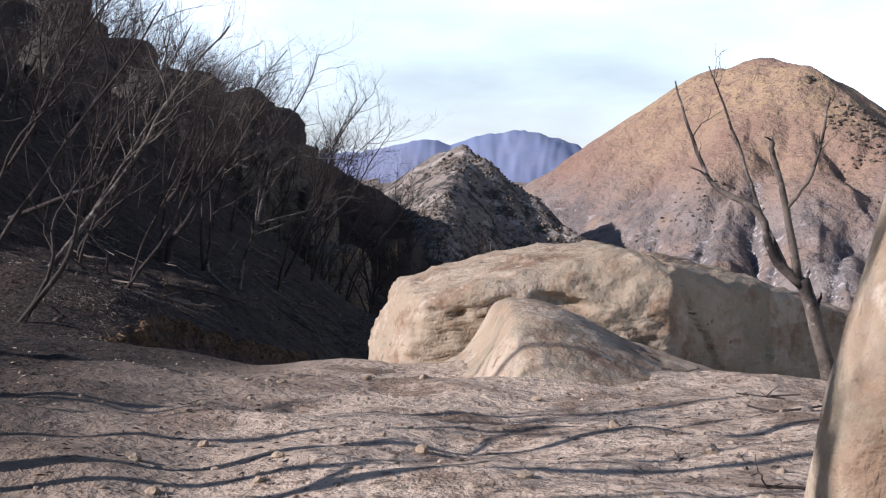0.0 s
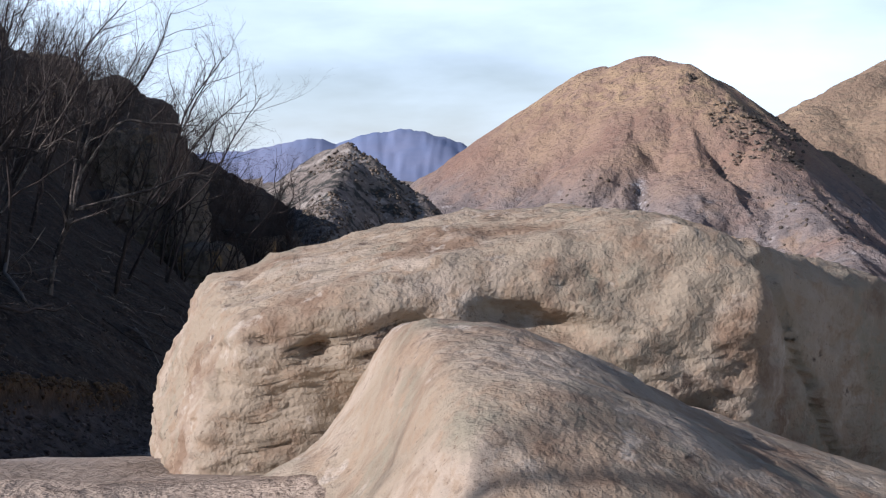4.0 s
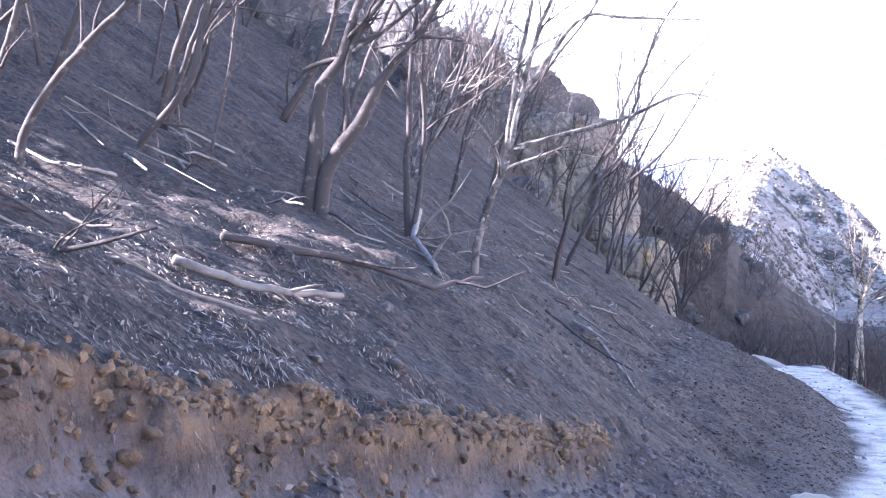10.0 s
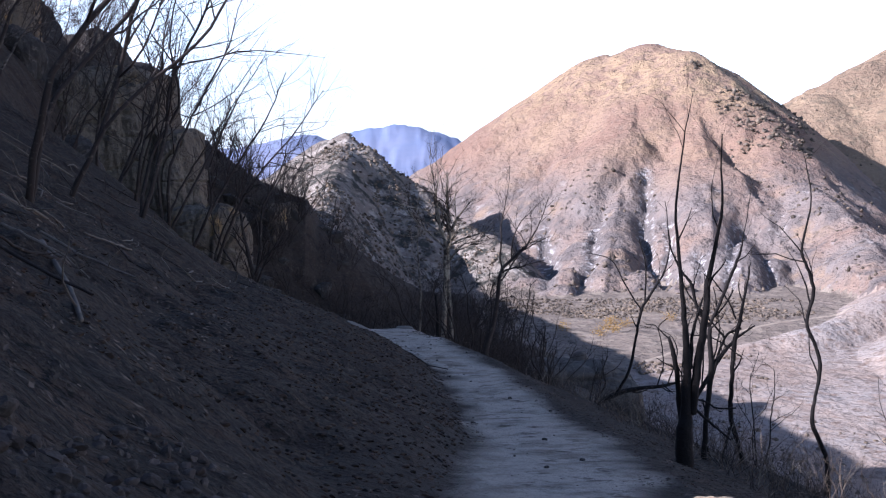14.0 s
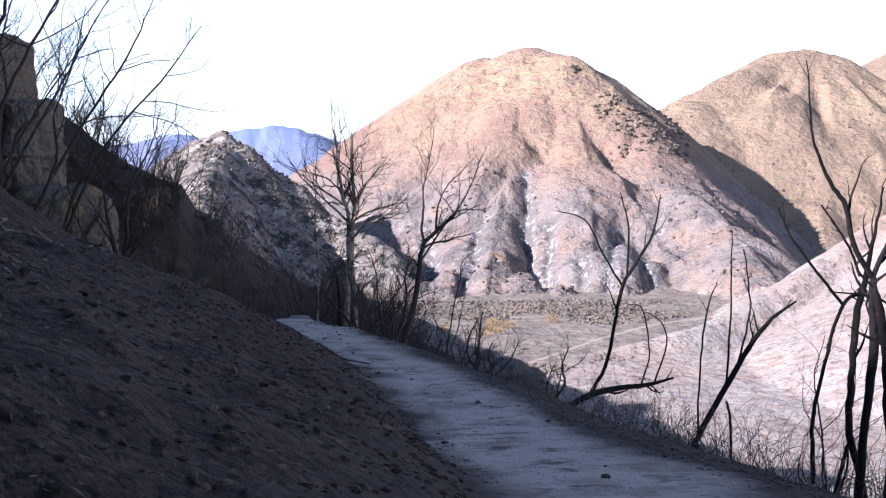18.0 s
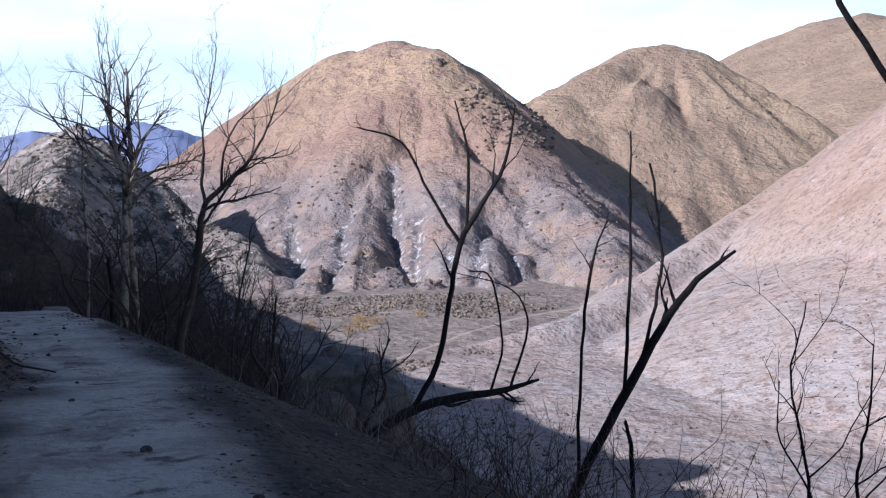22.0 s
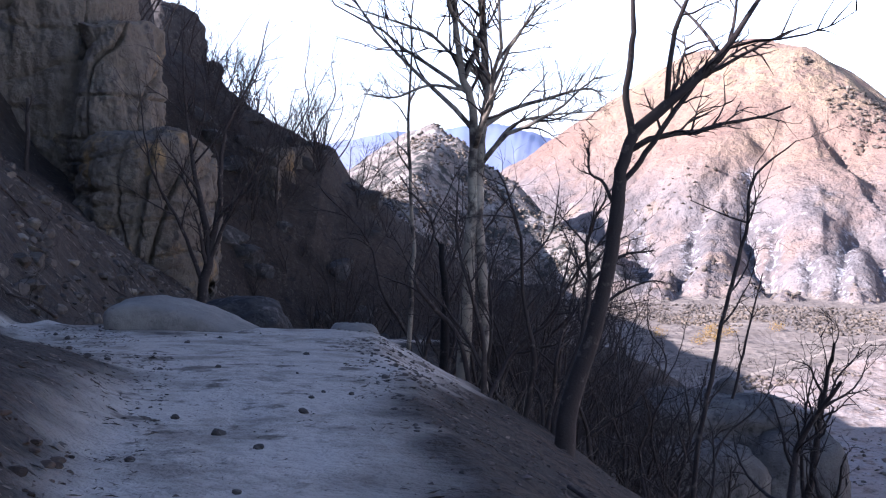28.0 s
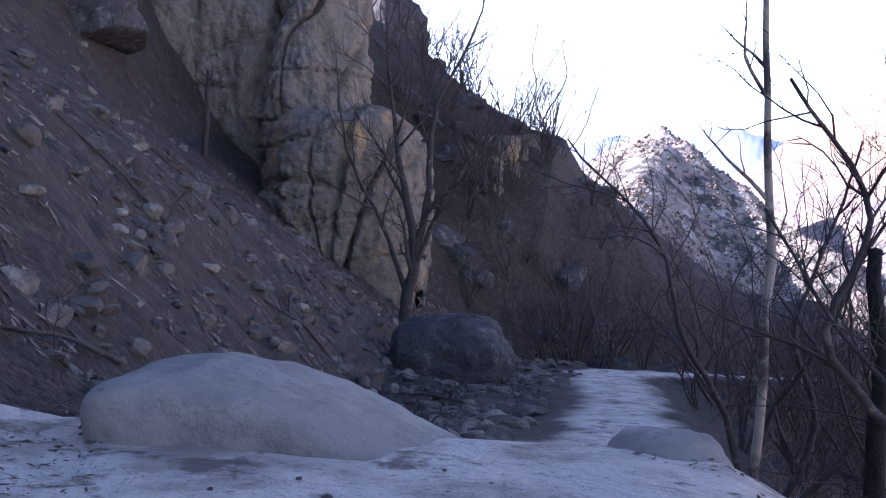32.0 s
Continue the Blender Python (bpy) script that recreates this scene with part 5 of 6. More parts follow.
tree("bare_shrub", at_ground(3.29, 38.80), [
     [(0, 0, -0.3, 0.063), (0, 0, 0.29, 0.055), (-0.21, 0, 1.5, 0.05), (-0.37, 0, 2.34, 0.055), (-0.48, 0, 3.27, 0.042), (-0.54, 0, 4.3, 0.021)],
     [(-1.62, 0, 0.83, 0.027), (-1.42, 0, 1.61, 0.036), (-1.19, 0, 2.13, 0.042), (-0.95, 0, 2.82, 0.042), (-0.7, 0, 3.36, 0.036), (-0.38, 0, 3.9, 0.021)],
     [(-0.73, 0, 3.28, 0.042), (-0.86, 0, 3.78, 0.054), (-1.16, 0, 3.97, 0.047), (-1.28, 0, 4.25, 0.035), (-1.48, 0, 4.93, 0.023), (-1.47, 0, 5.43, 0.021), (-1.62, 0, 5.76, 0.015)],
     [(-0.86, 0, 3.68, 0.027), (-0.75, 0, 4.53, 0.024), (-0.65, 0, 5.77, 0.015)],
     [(-1.22, 0, 0.9, 0.027), (-0.74, 0, 1.58, 0.028), (-0.53, 0, 2.28, 0.024), (-0.05, 0, 2.91, 0.019), (0.12, 0, 3.66, 0.012)]], R, "tangled half-charred shrub beside the rocky step", mat=M_CHARPALE, category="shrub", limbs=3, twigs=3, fine=2, start=0.3, reach=0.5)
for x, y, h in [(2.6, 37.6, 3.4), (6.4, 49.5, 3.0), (7.6, 52.5, 3.4), (6.8, 57.0, 2.6)]:
    tree("bare_shrub", at_ground(x, y), [leaning(R, h, 0.022, (R.uniform(-0.15, 0.35), 0), wig=0.16), leaning(R, h * 0.8, 0.016, (R.uniform(-0.4, 0.4), 0), wig=0.18), leaning(R, h * 0.9, 0.024, (R.uniform(-0.3, 0.5), 0), wig=0.16)], R, "thin charred shrub below the trail edge", mat=M_CHAR, category="shrub", limbs=4, twigs=3, fine=1, start=0.3, spread=0.9, group="shrubs below the trail")
tree("bare_sapling", at_ground(4.63, 14.47), [
     [(0.1, 0, -0.3, 0.10), (0, 0, 0.1, 0.098), (-0.19, 0, 0.81, 0.09), (-0.34, 0, 1.27, 0.085)], [(-0.34, 0, 1.2, 0.071), (-0.69, 0, 1.53, 0.057), (-0.92, 0, 2.12, 0.046), (-1.42, 0.2, 2.44, 0.032), (-1.69, 0.3, 3.06, 0.021), (-1.89, 0.4, 3.75, 0.011)],
     [(-0.4, 0, 1.3, 0.057), (-0.56, 0, 2.15, 0.043), (-0.73, 0, 2.78, 0.035), (-0.77, 0, 3, 0.032)], [(-0.56, 0, 2.15, 0.028), (-0.29, -0.2, 2.64, 0.021), (-0.15, -0.3, 3.51, 0.011)],
     [(-0.55, 0, 1.42, 0.032), (-0.85, 0.2, 2.15, 0.025), (-1.04, 0.3, 2.78, 0.021), (-1.3, 0.3, 3.47, 0.014), (-1.5, 0.2, 3.92, 0.007)]], R, "pale bare sapling with cut limbs beside the boulder", mat=M_DEADBARK, twig_mat=M_BARK, limbs=2, twigs=2, fine=1, start=0.5, reach=0.4)
# thicket beyond the crest and down the slope
for i in range(64):
    y = (R.uniform(86, 125) if i > 34 else R.uniform(80, 90)) if i > 3 else R.uniform(69, 73)
    x = lerp_table(np.array([y]), TRAIL_X)[0] + (R.uniform(3.6, 8.0) if y > 77 else R.uniform(3.2, 5.5))
    h = R.uniform(2.0, 4.0 + 0.05 * max(0, y - 84)) if y > 77 else R.uniform(1.2, 2.4)
    tree("bare_shrub", at_ground(x, y), [leaning(R, h, 0.05, (R.uniform(-0.4, 0.45), R.uniform(-0.3, 0.3)), wig=0.16), leaning(R, h * 0.75, 0.035, (R.uniform(-0.7, 0.7), R.uniform(-0.3, 0.3)), wig=0.18)], R, "bare dark shrub in the thicket beside the trail", category="shrub", limbs=5, twigs=6, fine=3, spread=1.0, group="thicket beside the trail")

shrubs = []
for i in range(6):
    x, y = 3.0 + 0.8 * i, 96 + 3.1 * i
    h = R.uniform(2.6, 4.4)
    shrubs.append(tree("bare_shrub", at_ground(x, y), [leaning(R, h, 0.045, (R.uniform(-0.6, 0.6), R.uniform(-0.4, 0.4)), wig=0.17) for _ in range(4)], R, "dense bare shrub on the slope beyond the crest", category="shrub", limbs=2, twigs=9, fine=3, start=0.15, spread=1.0, group="thicket beyond the crest"))
for i in range(110):
    y = R.uniform(87, 128)
    x = lerp_table(np.array([min(y, 112.0)]), TRAIL_X)[0] + (R.uniform(1.6, 10.0) if y < 112 else R.uniform(-2.0, 12.0))
    if i > 50:
        y = R.uniform(122, 150)
        x = -R.uniform(1.0, 15.0)
        if y < 131 and x < -7:
            continue
    elif 112.5 < y < 119.5:
        continue
    copy_thing(R.choice(shrubs), pose(x, y, ground_at(x, y) - 0.1, 0, 0, R.uniform(0, 360)) @ Matrix.Scale(R.uniform(0.7, 1.25), 4))
for i in range(30):
    y = R.uniform(124, 142)
    x = -R.uniform(-3.0, 12.0)
    copy_thing(R.choice(shrubs), pose(x, y, ground_at(x, y) - 0.1, 0, 0, R.uniform(0, 360)) @ Matrix.Scale(R.uniform(0.5, 0.85), 4))


def brush(name, count, place, tall, mat, label, radius=0.006):
    """Many thin dead stems as one mass."""
    tubes = []
    for _ in range(count):
        x, y = place()
        tubes.append((x, y))
    xs, ys = np.array([t[0] for t in tubes]), np.array([t[1] for t in tubes])
    zs = height(xs, ys)[0]
    out = []
    for x, y, z in zip(xs, ys, zs):
        h = R.uniform(*tall)
        st = sprout(R, (x, y, z - 0.05), (R.gauss(0, 0.35), R.gauss(0, 0.35), 1), h, radius * R.uniform(0.7, 1.6), 0.26, 0.0, 6)
        out.append(st)
        for _ in range(3):
            p, ax = along(st[0], R.uniform(0.25, 0.95))
            out.append(sprout(R, p, side_way(R, ax, 0.6, 0.1), h * R.uniform(0.2, 0.5), radius * 0.6, 0.18, 0.03, 3))
    ob = mesh_object(name, *tube_mesh(out, 3), mat)
    return tagged(ob, label, "brush", kind="stuff")


def below_trail():
    y = R.uniform(40, 112)
    xc = float(np.interp(y, [r[0] for r in TRAIL_X], [r[1] for r in TRAIL_X]))
    return xc + 2.8 + (5.6 if 71 < y < 81 else 1.2 if 70 < y < 87 else 0.0) + R.random() ** 1.4 * 11, y


M_TWIG = material("dry_twigs", (0.16, 0.12, 0.09), 0.9, [((0.30, 0.25, 0.19), 1.5, 0.5, 0.6)], [], island=0.4)
def trail_edge():
    y = R.uniform(44, 118)
    xc = float(np.interp(y, [r[0] for r in TRAIL_X], [r[1] for r in TRAIL_X]))
    return xc + 2.6 + (5.0 if 71 < y < 81 and R.random() < 0.85 else 1.6 if 70 < y < 87 else 0.0) + abs(R.gauss(0, 2.2)), y


M_DARKTWIG = material("burnt_twigs", (0.045, 0.037, 0.033), 0.9, [((0.12, 0.095, 0.08), 1.5, 0.5, 0.6)], [], island=0.4)
brush("burnt_brush", 2400, trail_edge, (0.3, 1.3), M_DARKTWIG, "dense burnt brush along the trail edge", 0.0045)
brush("dry_brush", 3200, below_trail, (0.3, 1.1), M_TWIG, "dense dry grey brush on the slope below the trail")



def lower_slope():
    y = R.uniform(46, 125)
    xc = float(np.interp(y, [r[0] for r in TRAIL_X], [r[1] for r in TRAIL_X]))
    return xc + 8 + R.random() * 26, y


brush("burnt_brush", 2600, lower_slope, (0.5, 1.9), M_DARKTWIG, "burnt brush on the lower slope of the ravine", 0.008)
# trees behind the start, whose branches shade the sandy platform
for x, y, h in [(-3.6, 1.5, 4.5), (-5.5, 4.5, 5.5), (-4.4, 6.0, 4.6), (-6.5, 8.5, 5.5), (-3.2, -0.5, 4.5), (-7.5, 2.0, 6.5), (-8.5, 6.5, 7.0), (-8.0, 11.5, 5.5), (-6.0, 1.0, 5.5)]:
    tree("bare_tree", at_ground(x, y), [leaning(R, h, 0.10, (R.uniform(-0.1, 0.3), R.uniform(-0.1, 0.2)), wig=0.1), leaning(R, h * 0.8, 0.05, (R.uniform(-0.3, 0.3), R.uniform(-0.2, 0.3)))], R, "bare tree beside the sandy platform", limbs=4, twigs=4, fine=2)

# ---------------------------------------------------------------- dead wood, litter and stones


def stick(name, points, radius, mat, label, twigs=2, category="dead branch"):
    """A fallen branch through points that lie lift metres above the ground: (x, y, lift)."""
    root = new(name)
    x0, y0, l0 = points[0]
    base = Vector((x0, y0, ground_at(x0, y0)))
    root.location = base
    a = np.array([(x - base.x, y - base.y, ground_at(x, y) + lift + radius * 0.6 - base.z, radius * (1 - 0.6 * i / len(points))) for i, (x, y, lift) in enumerate(points)])
    n = 4 * len(a)
    u = np.linspace(0, 1, n) * (len(a) - 1)
    pts = np.stack([np.interp(u, np.arange(len(a)), a[:, k]) for k in range(4)], 1)
    pts[1:, 2] += np.array([R.gauss(0, 0.2 * radius) for _ in range(n - 1)])
    st = (pts[:, :3], np.maximum(pts[:, 3], 0.004))
    part("stem", *tube_mesh([st], 7), mat, root)
    for _ in range(twigs):
        p, ax = along(st[0], R.uniform(0.3, 0.95))
        part("twig", *tube_mesh([sprout(R, p, side_way(R, ax, 0.8, 0.25), np.linalg.norm(a[-1, :3]) * R.uniform(0.12, 0.3) + 0.1, radius * 0.45, 0.2, 0, 5)], 4), mat, root)
    return tagged(root, label, category)


M_DEAD = material("bleached_wood", (0.18, 0.15, 0.122), 0.8, [((0.10, 0.085, 0.075), 3.0, 0.5, 0.62)], [(30.0, 0.01)])
stick("fallen_log", [(-9.5, 28.7, 0.1), (-8.9, 28.4, 0.12), (-8.3, 28.1, 0.13)], 0.055, M_CHAR, "short dark log lying on the burnt slope", 0)
stick("fallen_branch", [(-10.0, 46.0, 0.5), (-9.4, 43.5, 0.15), (-8.2, 40.5, 0.1), (-7.5, 38.5, 0.1)], 0.07, M_DEAD, "hooked pale fallen branch on the slope", 3)
stick("fallen_branch", [(-8.4, 33.0, 0.05), (-7.4, 34.5, 0.1), (-6.8, 35.6, 0.15), (-6.4, 36.6, 0.55)], 0.05, M_BARK, "long dark fallen branch with an upturned tip", 2)
stick("fallen_branch", [(-7.9, 31.0, 0.1), (-7.3, 31.6, 0.1), (-6.9, 32.6, 0.1)], 0.05, M_DEAD, "pale stick lying in the leaf litter", 3)
stick("fallen_branch", [(-6.5, 47.5, 0.05), (-5.6, 45.0, 0.05), (-5.0, 42.8, 0.05)], 0.04, M_DEAD, "straight pale branch lying on the slope", 1)
stick("fallen_branch", [(-0.5, 66.5, 0.02), (0.0, 65.6, 0.02), (0.5, 65.0, 0.02)], 0.02, M_BARK, "thin dark stick beside the trail", 1)
stick("fallen_branch", [(2.5, 71.6, 0.02), (3.0, 70.6, 0.04), (3.6, 69.9, 0.05)], 0.017, M_BARK, "dark fallen branch at the edge of the trail", 2)
stick("fallen_branch", [(-4.5, 84.0, 0.1), (-4.0, 83.0, 0.1), (-3.6, 82.2, 0.05)], 0.025, M_BARK, "thin curved stick behind the crest boulder", 1)
for i in range(140):
    y = R.uniform(22, 74)
    x = -R.uniform(6.0, 13.0) + 0.05 * max(0.0, y - 40)
    a, n = R.uniform(-0.5, 1.2), R.uniform(0.6, 2.4)
    if y < 44 and x + n * math.sin(a) > -7.0:
        continue
    stick("fallen_branch", [(x, y, 0.03), (x + 0.5 * n * math.sin(a), y - 0.5 * n * math.cos(a), R.uniform(0.02, 0.15)), (x + n * math.sin(a) + R.gauss(0, 0.15), y - n * math.cos(a), R.uniform(0.02, 0.3))], R.uniform(0.010, 0.03),
          R.choice([M_DEAD, M_DEAD, M_BARK]), "dead stick lying on the burnt slope", R.choice([0, 1, 2]))
for i in range(38):
    y, x = R.uniform(3, 15), R.uniform(2.2, 6.5)
    a, n = R.uniform(0, 6.28), R.uniform(0.4, 1.2)
    stick("fallen_branch", [(x, y, 0.02), (x + n * math.cos(a), y + n * math.sin(a), 0.06)], 0.012, M_BARK, "thin dry twig on the sandy ground", 1)


def flakes(name, count, place, size, mat, label, category, lift=0.02, grain=False):
    """Many small bent flakes laid on the ground as one mass."""
    xy = np.array([place() for _ in range(count)])
    xy = xy[wave_noise(xy[:, 0] + 0.6 * xy[:, 1], xy[:, 1] - 0.8 * xy[:, 0], 1.4, 51, 3) > -0.05]
    count = len(xy)
    x, y = xy[:, 0], xy[:, 1]
    z = height(x, y)[0] + lift
    rs = np.random.RandomState(count)
    ang, k = (rs.uniform(0, 6.28, count) if not grain else rs.normal(-0.9, 0.45, count)), size * rs.uniform(0.5, 1.6, count) * rs.choice([0.7, 1.0, 1.6], count)
    c, s2 = np.cos(ang) * k, np.sin(ang) * k
    gz = (height(x + 0.05, y)[0] - height(x - 0.05, y)[0]) * 10
    gw = (height(x, y + 0.05)[0] - height(x, y - 0.05)[0]) * 10
    corners = []
    for a, b in (((-2.4, -0.10), (0.2, -0.20), (2.4, 0.05), (-0.1, 0.2)) if grain else ((-1.6, -0.2), (0.2, -0.35), (1.6, 0.1), (-0.1, 0.4))):
        dx, dy = a * c - b * s2, a * s2 + b * c
        corners.append(np.stack([x + dx, y + dy, z + np.clip(gz, -1, 1) * dx + np.clip(gw, -1, 1) * dy + rs.uniform(-0.35, 0.55, count) * k], -1))
    v = np.stack(corners, 1).reshape(-1, 3)
    f = np.arange(count * 4).reshape(count, 4)
    return tagged(mesh_object(name, v, f, mat, False), label, category, kind="stuff")


def lumps(name, count, place, size, mat, label, category, seed, flat=0.8):
    """Many small angular lumps sunk in the ground, as one mass."""
    rs = np.random.RandomState(seed)
    xy = np.array([place() for _ in range(count)])
    z = height(xy[:, 0], xy[:, 1])[0]
    bm = bmesh.new()
    bmesh.ops.create_icosphere(bm, subdivisions=2, radius=1.0)
    shape = np.array([v.co[:] for v in bm.verts])
    tris = np.array([[v.index for v in f.verts] for f in bm.faces])
    bm.free()
    out = []
    for i in range(count):
        p = shape.copy()
        for _ in range(7):
            c = rs.normal(size=3)
            c /= np.linalg.norm(c)
            over = np.maximum(p @ c - rs.uniform(0.35, 0.8), 0)
            p -= over[:, None] * c
        k = size * rs.uniform(0.4, 1.5) * np.array([rs.uniform(0.7, 1.4), rs.uniform(0.7, 1.4), flat * rs.uniform(0.7, 1.2)])
        out.append(p * k + np.array([xy[i, 0], xy[i, 1], z[i]]))
    f = (tris[None] + (np.arange(count) * len(shape))[:, None, None]).reshape(-1, 3)
    return tagged(mesh_object(name, np.concatenate(out), f, mat, False), label, category, kind="stuff")


def on_bank():
    y = R.uniform(19, 36)
    return float(np.interp(y, [r[0] for r in BANK_X], [r[1] for r in BANK_X])) + R.gauss(-0.02, 0.07), y


def under_bank():
    y = R.uniform(19, 40)
    return float(np.interp(y, [r[0] for r in BANK_X], [r[1] for r in BANK_X])) + 0.2 + abs(R.gauss(0, 0.9)), y


M_BANK = material("bank_earth", (0.15, 0.095, 0.052), 0.95, [((0.085, 0.058, 0.04), 3.0, 0.48, 0.6), ((0.20, 0.13, 0.07), 8.0, 0.55, 0.66)], [(9.0, 0.05), (40.0, 0.015)], island=0.12)
M_ASHCLOD = material("ash_clod", (0.085, 0.068, 0.06), 0.95, [((0.14, 0.115, 0.10), 5.0, 0.5, 0.6)], [(20.0, 0.02)], island=0.4)
lumps("bank_earth", 1000, on_bank, 0.03, M_BANK, "crumbling orange earth of the cut bank", "earth", 3, 1.1)
lumps("bank_earth", 900, on_bank, 0.05, M_BANK, "blocky ochre earth of the cut bank", "earth", 7, 0.8)
lumps("earth_clods", 1500, under_bank, 0.05, M_ASHCLOD, "grey clods fallen below the bank", "earth", 4)
M_CHIP = material("scorched_chips", (0.15, 0.115, 0.09), 0.8, [((0.07, 0.055, 0.045), 0.8, 0.45, 0.6)], [], island=0.6)
M_LITTER = material("leaf_litter", (0.25, 0.205, 0.165), 0.7, [((0.10, 0.08, 0.065), 0.8, 0.45, 0.6)], [], island=0.6)


def above_trail():
    y = R.uniform(42, 70)
    xc = float(np.interp(y, [r[0] for r in TRAIL_X], [r[1] for r in TRAIL_X]))
    w = float(np.interp(y, [r[0] for r in TRAIL_W], [r[1] for r in TRAIL_W]))
    return xc - w - 0.3 - abs(R.gauss(0, 3.0)), y


M_SLOPECLOD = material("burnt_clod", (0.058, 0.038, 0.027), 0.95, [((0.10, 0.07, 0.05), 4.0, 0.5, 0.62), ((0.02, 0.016, 0.014), 7.0, 0.52, 0.62)], [(20.0, 0.02)], island=0.6)
lumps("earth_clods", 4200, above_trail, 0.038, M_SLOPECLOD, "reddish brown clods on the slope above the trail", "earth", 8, 0.6)


def on_slope():
    y = R.uniform(18, 62)
    return -3.2 - abs(R.gauss(0, 1)) * 4.0 - 0.05 * abs(y - 30), y


def on_bank_top():
    y = R.gauss(28, 4.5)
    return float(np.interp(y, [r[0] for r in BANK_X], [r[1] for r in BANK_X])) - 0.15 - abs(R.gauss(0, 1)) * 3.0, y


flakes("leaf_litter", 20000, on_slope, 0.017, M_CHIP, "scorched leaves and bark chips on the slope", "leaf litter")
flakes("leaf_litter", 26000, on_bank_top, 0.010, M_LITTER, "pale dry leaves along the top of the bank", "leaf litter", grain=True)


def on_verge():
    y = R.uniform(36, 84)
    xc = float(np.interp(y, [r[0] for r in TRAIL_X], [r[1] for r in TRAIL_X]))
    w = float(np.interp(y, [r[0] for r in TRAIL_W], [r[1] for r in TRAIL_W]))
    side = R.choice([-1, 1])
    return xc + side * (w + abs(R.gauss(0, 0.9))), y


flakes("leaf_litter", 16000, on_verge, 0.013, M_CHIP, "dry leaves and twigs along the trail verge", "leaf litter", 0.012)


def on_trail():
    y = R.uniform(40, 82.5)
    xc = float(np.interp(y, [r[0] for r in TRAIL_X], [r[1] for r in TRAIL_X]))
    w = float(np.interp(y, [r[0] for r in TRAIL_W], [r[1] for r in TRAIL_W]))
    return xc + R.uniform(-1.15, 1.15) * w * (1.8 if y > 74 else 1.0), y


flakes("trail_litter", 4500, on_trail, 0.006, M_CHIP, "dark leaf crumbs and twigs trodden into the trail", "leaf litter", 0.006)


def on_platform():
    while True:
        x, y = R.uniform(-5, 6), 2.2 + 13 * R.random() ** 1.3
        if not (-0.6 < x < 5.5 and y > 12):
            return x, y


flakes("leaf_litter", 9000, on_platform, 0.012, M_CHIP, "brown leaf crumbs and twigs on the sandy ground", "leaf litter", 0.008)
M_SANDCLOD = material("sandy_clod", (0.36, 0.285, 0.215), 0.95, [((0.24, 0.18, 0.13), 6.0, 0.48, 0.6)], [(25.0, 0.015)], island=0.3)
lumps("earth_clods", 1300, on_platform, 0.022, M_SANDCLOD, "small sandy clods on the trodden ground", "earth", 6, 0.6)


def stones(name, count, place, size, mat, label, group=""):
    made = []
    for i in range(5):
        bm = bmesh.new()
        bmesh.ops.create_icosphere(bm, subdivisions=2, radius=1.0)
        for v in bm.verts:
            v.co *= 1 + 0.45 * noise.noise(v.co * 1.3 + Vector((i * 7, 3, 1)))
            v.co.z *= 0.65
        me = bpy.data.meshes.new(name)
        bm.to_mesh(me)
        bm.free()
        me.materials.append(mat)
        made.append(me)
    for i in range(count):
        x, y = place()
        k = size * R.uniform(0.5, 1.6)
        ob = new(name, R.choice(made))
        ob.matrix_world = pose(x, y, ground_at(x, y) + 0.25 * k, R.uniform(-20, 20), R.uniform(-20, 20), R.uniform(0, 360)) @ Matrix.Scale(k, 4)
        tagged(ob, label, "stone", group)


M_CLOD = material("dark_clod", (0.07, 0.058, 0.05), 0.95, [((0.13, 0.105, 0.09), 12.0, 0.5, 0.62)], [(30.0, 0.01)])


def lower_verge():
    y = R.uniform(44, 80)
    xc = float(np.interp(y, [r[0] for r in TRAIL_X], [r[1] for r in TRAIL_X]))
    w = float(np.interp(y, [r[0] for r in TRAIL_W], [r[1] for r in TRAIL_W]))
    return xc + w + 0.3 + abs(R.gauss(0, 1.2)), y


lumps("earth_clods", 1500, lower_verge, 0.028, M_CLOD, "dark clods and crumbs along the lower trail edge", "earth", 8, 0.6)


def crest_place():
    return R.uniform(-4.0, 1.3), R.uniform(72, 82)


def trail_place():
    y = R.uniform(46, 74)
    return float(np.interp(y, [r[0] for r in TRAIL_X], [r[1] for r in TRAIL_X])) + R.gauss(0, 0.55), y


stones("clod", 34, crest_place, 0.028, M_CLOD, "dark pebble on the dusty crest", "pebbles on the crest")
stones("clod", 26, trail_place, 0.032, M_CLOD, "dark clod of earth on the dusty trail", "clods on the trail")
stones("stone", 60, lambda: (R.uniform(-2.5, 4.5), R.uniform(3, 13)), 0.035, M_ROCK, "small tan stone on the sandy ground", "stones on the platform")
stones("stone", 110, on_slope, 0.06, M_CLOD, "grey stone half buried in the slope", "stones of the slope")
stones("stone", 130, lambda: (-4.5 - abs(R.gauss(0, 5)), R.uniform(86, 122)), 0.12, M_DARKROCK, "angular stone in the rubble below the cliff", "rubble below the cliff")



def on_talus():
    return -3.0 - abs(R.gauss(0, 8)), R.uniform(84, 128)


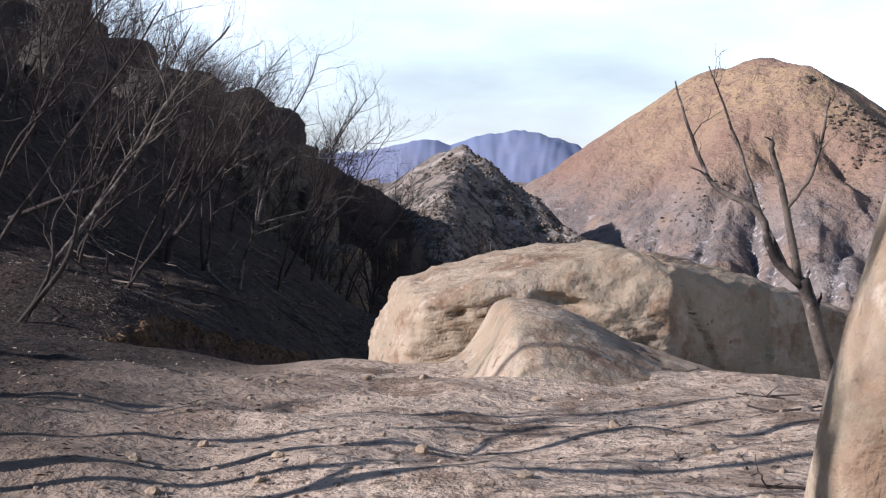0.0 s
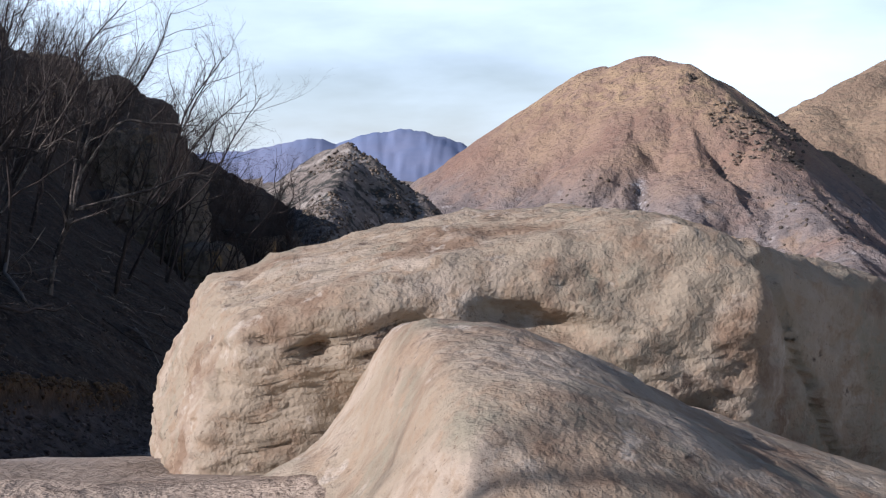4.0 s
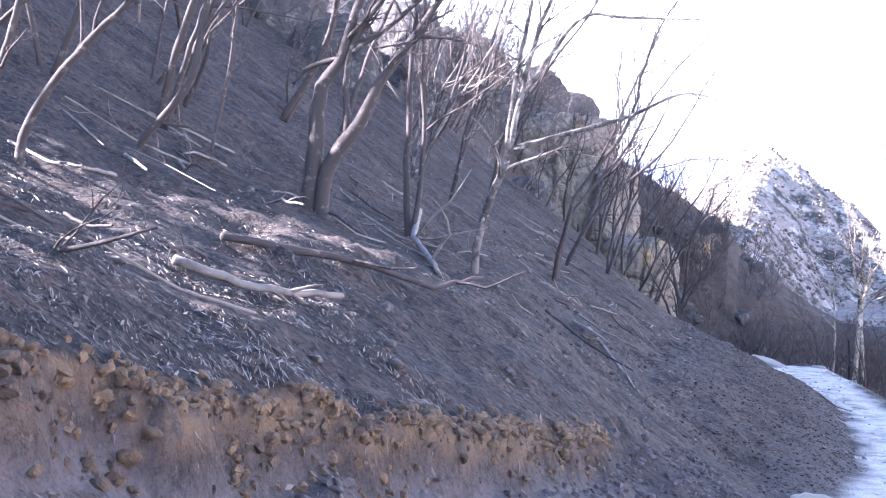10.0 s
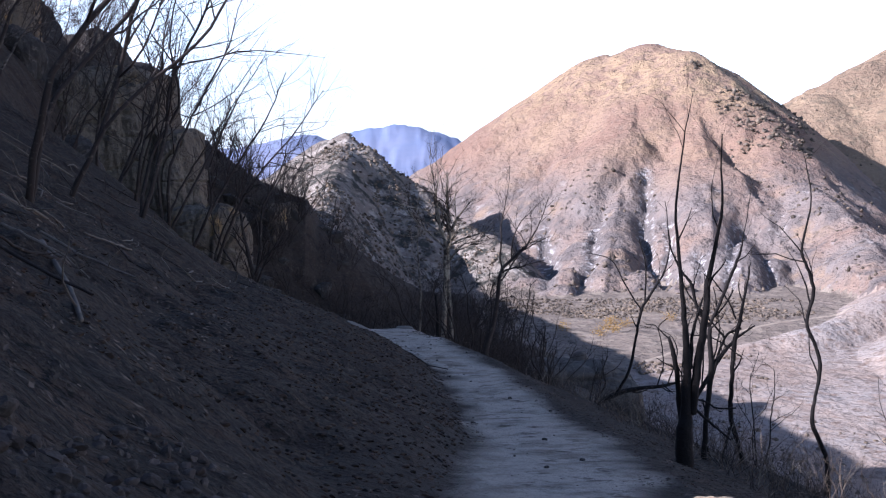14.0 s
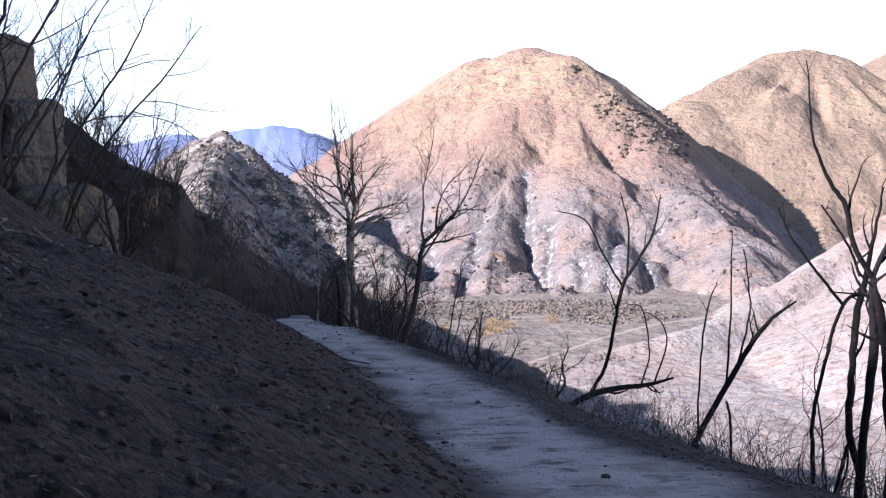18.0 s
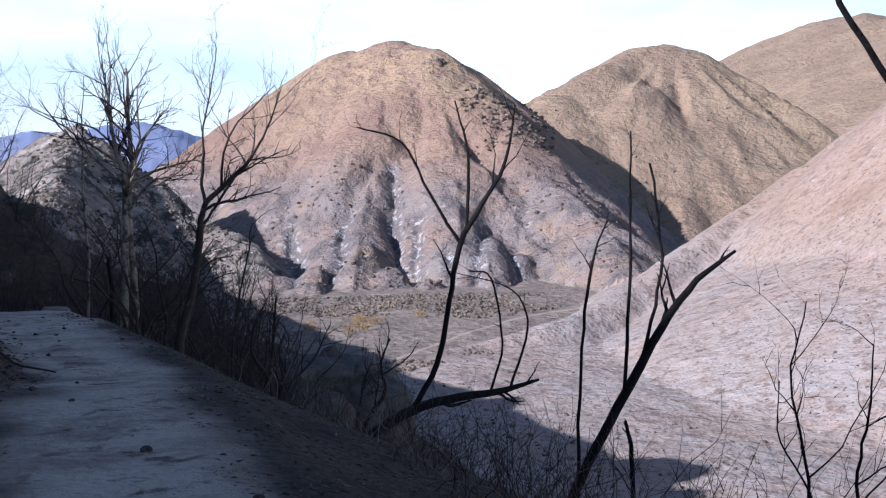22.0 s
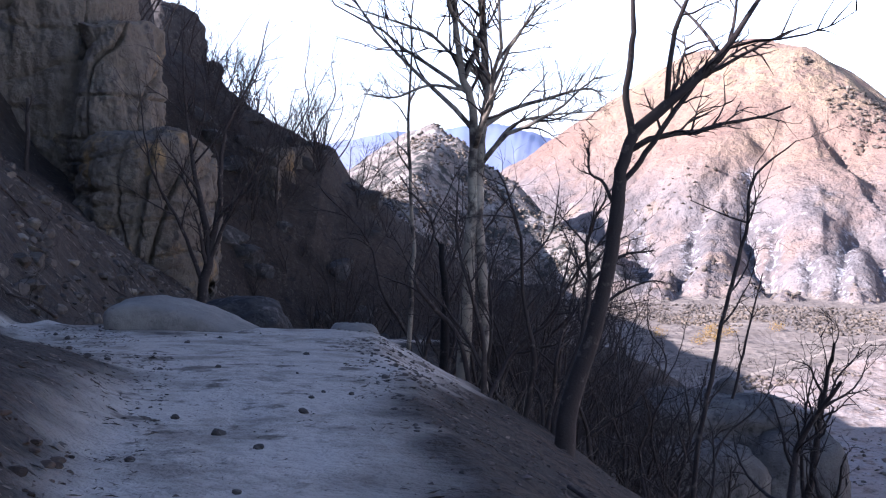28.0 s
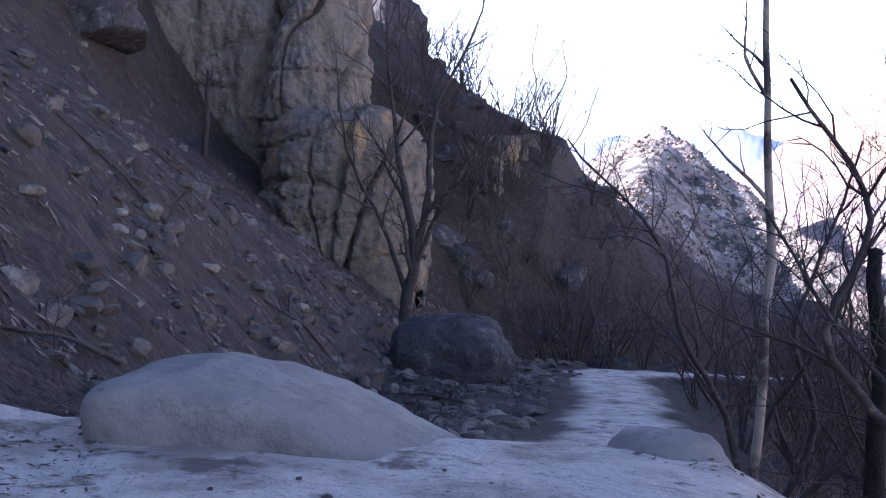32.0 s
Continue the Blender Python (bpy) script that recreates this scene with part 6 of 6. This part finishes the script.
M_TALUSROCK = material("talus_rock", (0.10, 0.081, 0.064), 0.92, [((0.19, 0.16, 0.125), 1.2, 0.5, 0.62), ((0.06, 0.052, 0.046), 2.0, 0.55, 0.66)], [(4.0, 0.08), (20.0, 0.02)], island=0.35)
lumps("talus_rocks", 700, lambda: (-2.2 - abs(R.gauss(0, 7)), R.uniform(85, 124)), 0.22, M_TALUSROCK, "broken rocks scattered over the slope below the cliff", "rubble", 5, 0.7)
M_RUBBLE = material("rubble", (0.12, 0.095, 0.073), 0.9, [((0.18, 0.15, 0.125), 2.0, 0.5, 0.62)], [], island=0.5)
flakes("rubble", 20000, on_talus, 0.04, M_RUBBLE, "stone chips and scree below the cliff", "rubble", 0.03)
for i in range(30):
    x, y = on_talus()
    a, n = R.uniform(-0.8, 1.4), R.uniform(0.8, 2.6)
    stick("fallen_branch", [(x, y, 0.05), (x + 0.5 * n * math.sin(a), y - 0.5 * n * math.cos(a), 0.2), (x + n * math.sin(a), y - n * math.cos(a), 0.1)], R.uniform(0.02, 0.045), M_BARK, "dark dead branch lying on the rubble slope", 2)
brush("burnt_brush", 420, on_talus, (0.3, 1.3), M_DARKTWIG, "sparse burnt stems on the rubble slope", 0.008)

# ---------------------------------------------------------------- far scrub and the valley road


def scrub(name, count, az_range, r_range, size, owner_key, label):
    """Low burnt bushes on a far slope, one mass of lumpy clumps."""
    rs = np.random.RandomState(count)
    a, r = np.radians(rs.uniform(*az_range, count)), rs.uniform(*r_range, count)
    x, y = ORIGIN[0] + r * np.sin(a), ORIGIN[1] + r * np.cos(a)
    z, which = height(x, y)
    keep = which == owner_key
    keep &= wave_noise(x, y, 60, 31, 4) > 0.0
    x, y, z = x[keep], y[keep], z[keep]
    bm = bmesh.new()
    bmesh.ops.create_icosphere(bm, subdivisions=1, radius=1.0)
    shape = np.array([v.co[:] for v in bm.verts])
    tris = np.array([[v.index for v in f.verts] for f in bm.faces])
    bm.free()
    n, m = len(x), len(shape)
    k = size * rs.uniform(0.4, 1.5, n)
    v = shape[None] * (1 + 0.75 * rs.uniform(-1, 1, (n, m, 1))) * np.stack([k, k, k * rs.uniform(0.5, 1.1, n)], -1)[:, None, :] + np.stack([x, y, z + 0.2 * k], -1)[:, None, :]
    f = (tris[None] + (np.arange(n) * m)[:, None, None]).reshape(-1, 3)
    tagged(mesh_object(name, v.reshape(-1, 3), f, M_SCRUB, True), label, "scrub", kind="stuff")


M_SCRUB = material("burnt_scrub", (0.12, 0.098, 0.078), 0.95, [((0.21, 0.165, 0.12), 0.05, 0.5, 0.62)], [], island=0.5)
scrub("hill_scrub", 1500, (6, 30), (500, 760), 0.9, 1, "burnt bushes dotted over the foot of the tall hill")
scrub("hill_scrub", 1100, (16.6, 23), (780, 1010), 1.3, 1, "dark bushes along the crest of the tall hill")
scrub("hill_scrub", 500, (18, 36), (850, 1300), 0.9, 2, "burnt bushes dotted over the second hill")
scrub("hill_scrub", 3600, (14, 60), (120, 640), 0.3, 4, "low burnt bushes on the ash slope")
scrub("hill_scrub", 5000, (-6, 9), (540, 800), 0.8, 5, "dark bushes over the rocky knoll")
scrub("valley_scrub", 12000, (0, 27), (360, 560), 0.55, 0, "burnt bushes on the valley floor")
scrub("valley_scrub", 1500, (-2, 40), (110, 400), 0.4, 0, "low burnt bushes on the near valley slope")
YELLOW = [(12.9, 440), (13.3, 455), (13.7, 448), (14.2, 462), (13.5, 470), (11.0, 450), (16.4, 480)]
M_YELLOW = material("autumn_leaves", (0.38, 0.24, 0.07), 0.9, [((0.25, 0.16, 0.06), 0.6, 0.45, 0.6)], [], island=0.4)
for i, (a, r) in enumerate(YELLOW):
    x, y, _ = far_point(a, 0, r)
    rs = np.random.RandomState(i)
    n = 260
    c = rs.normal(size=(n, 3)) * np.array([1.5, 1.5, 1.0]) + np.array([0, 0, 1.6])
    tri = c[:, None, :] + rs.uniform(-0.35, 0.35, (n, 3, 3))
    leaf = mesh_object("yellow_bush", tri.reshape(-1, 3), np.arange(n * 3).reshape(n, 3), M_YELLOW, False)
    leaf.location = (x, y, ground_at(x, y))
    tagged(leaf, "yellow-leaved bush at the foot of the hill", "bush", "yellow bushes in the valley")
ra = np.linspace(15.2, 25.0, 160)
rd = np.interp(ra, [15.2, 16.5, 20.7, 23.5, 25.0], [385, 403, 470, 509, 525]) + 1.2 * wave_noise(ra * 20, ra * 0, 9.0, 81, 3)
strip = []
for side in (-1.0, -0.4, 0.4, 1.0):
    out = rd + side * (3.0 + 0.8 * wave_noise(ra * 30, ra * 0 + side, 3.0, 82, 3))
    strip.append((ORIGIN[0] + out * np.sin(np.radians(ra)), ORIGIN[1] + out * np.cos(np.radians(ra))))
rv = np.stack([np.stack([px, py, height(px, py)[0] + (0.16 if 0 < k < 3 else -0.12)], -1) for k, (px, py) in enumerate(strip)], 1).reshape(-1, 3)
M_ROAD = material("dirt_road", (0.43, 0.36, 0.285), 0.95, [((0.33, 0.27, 0.215), 0.15, 0.45, 0.6)], [(0.5, 0.1)])
tagged(mesh_object("road", rv, grid_faces(160, 4), M_ROAD), "pale dirt road along the valley floor", "road", kind="structure")
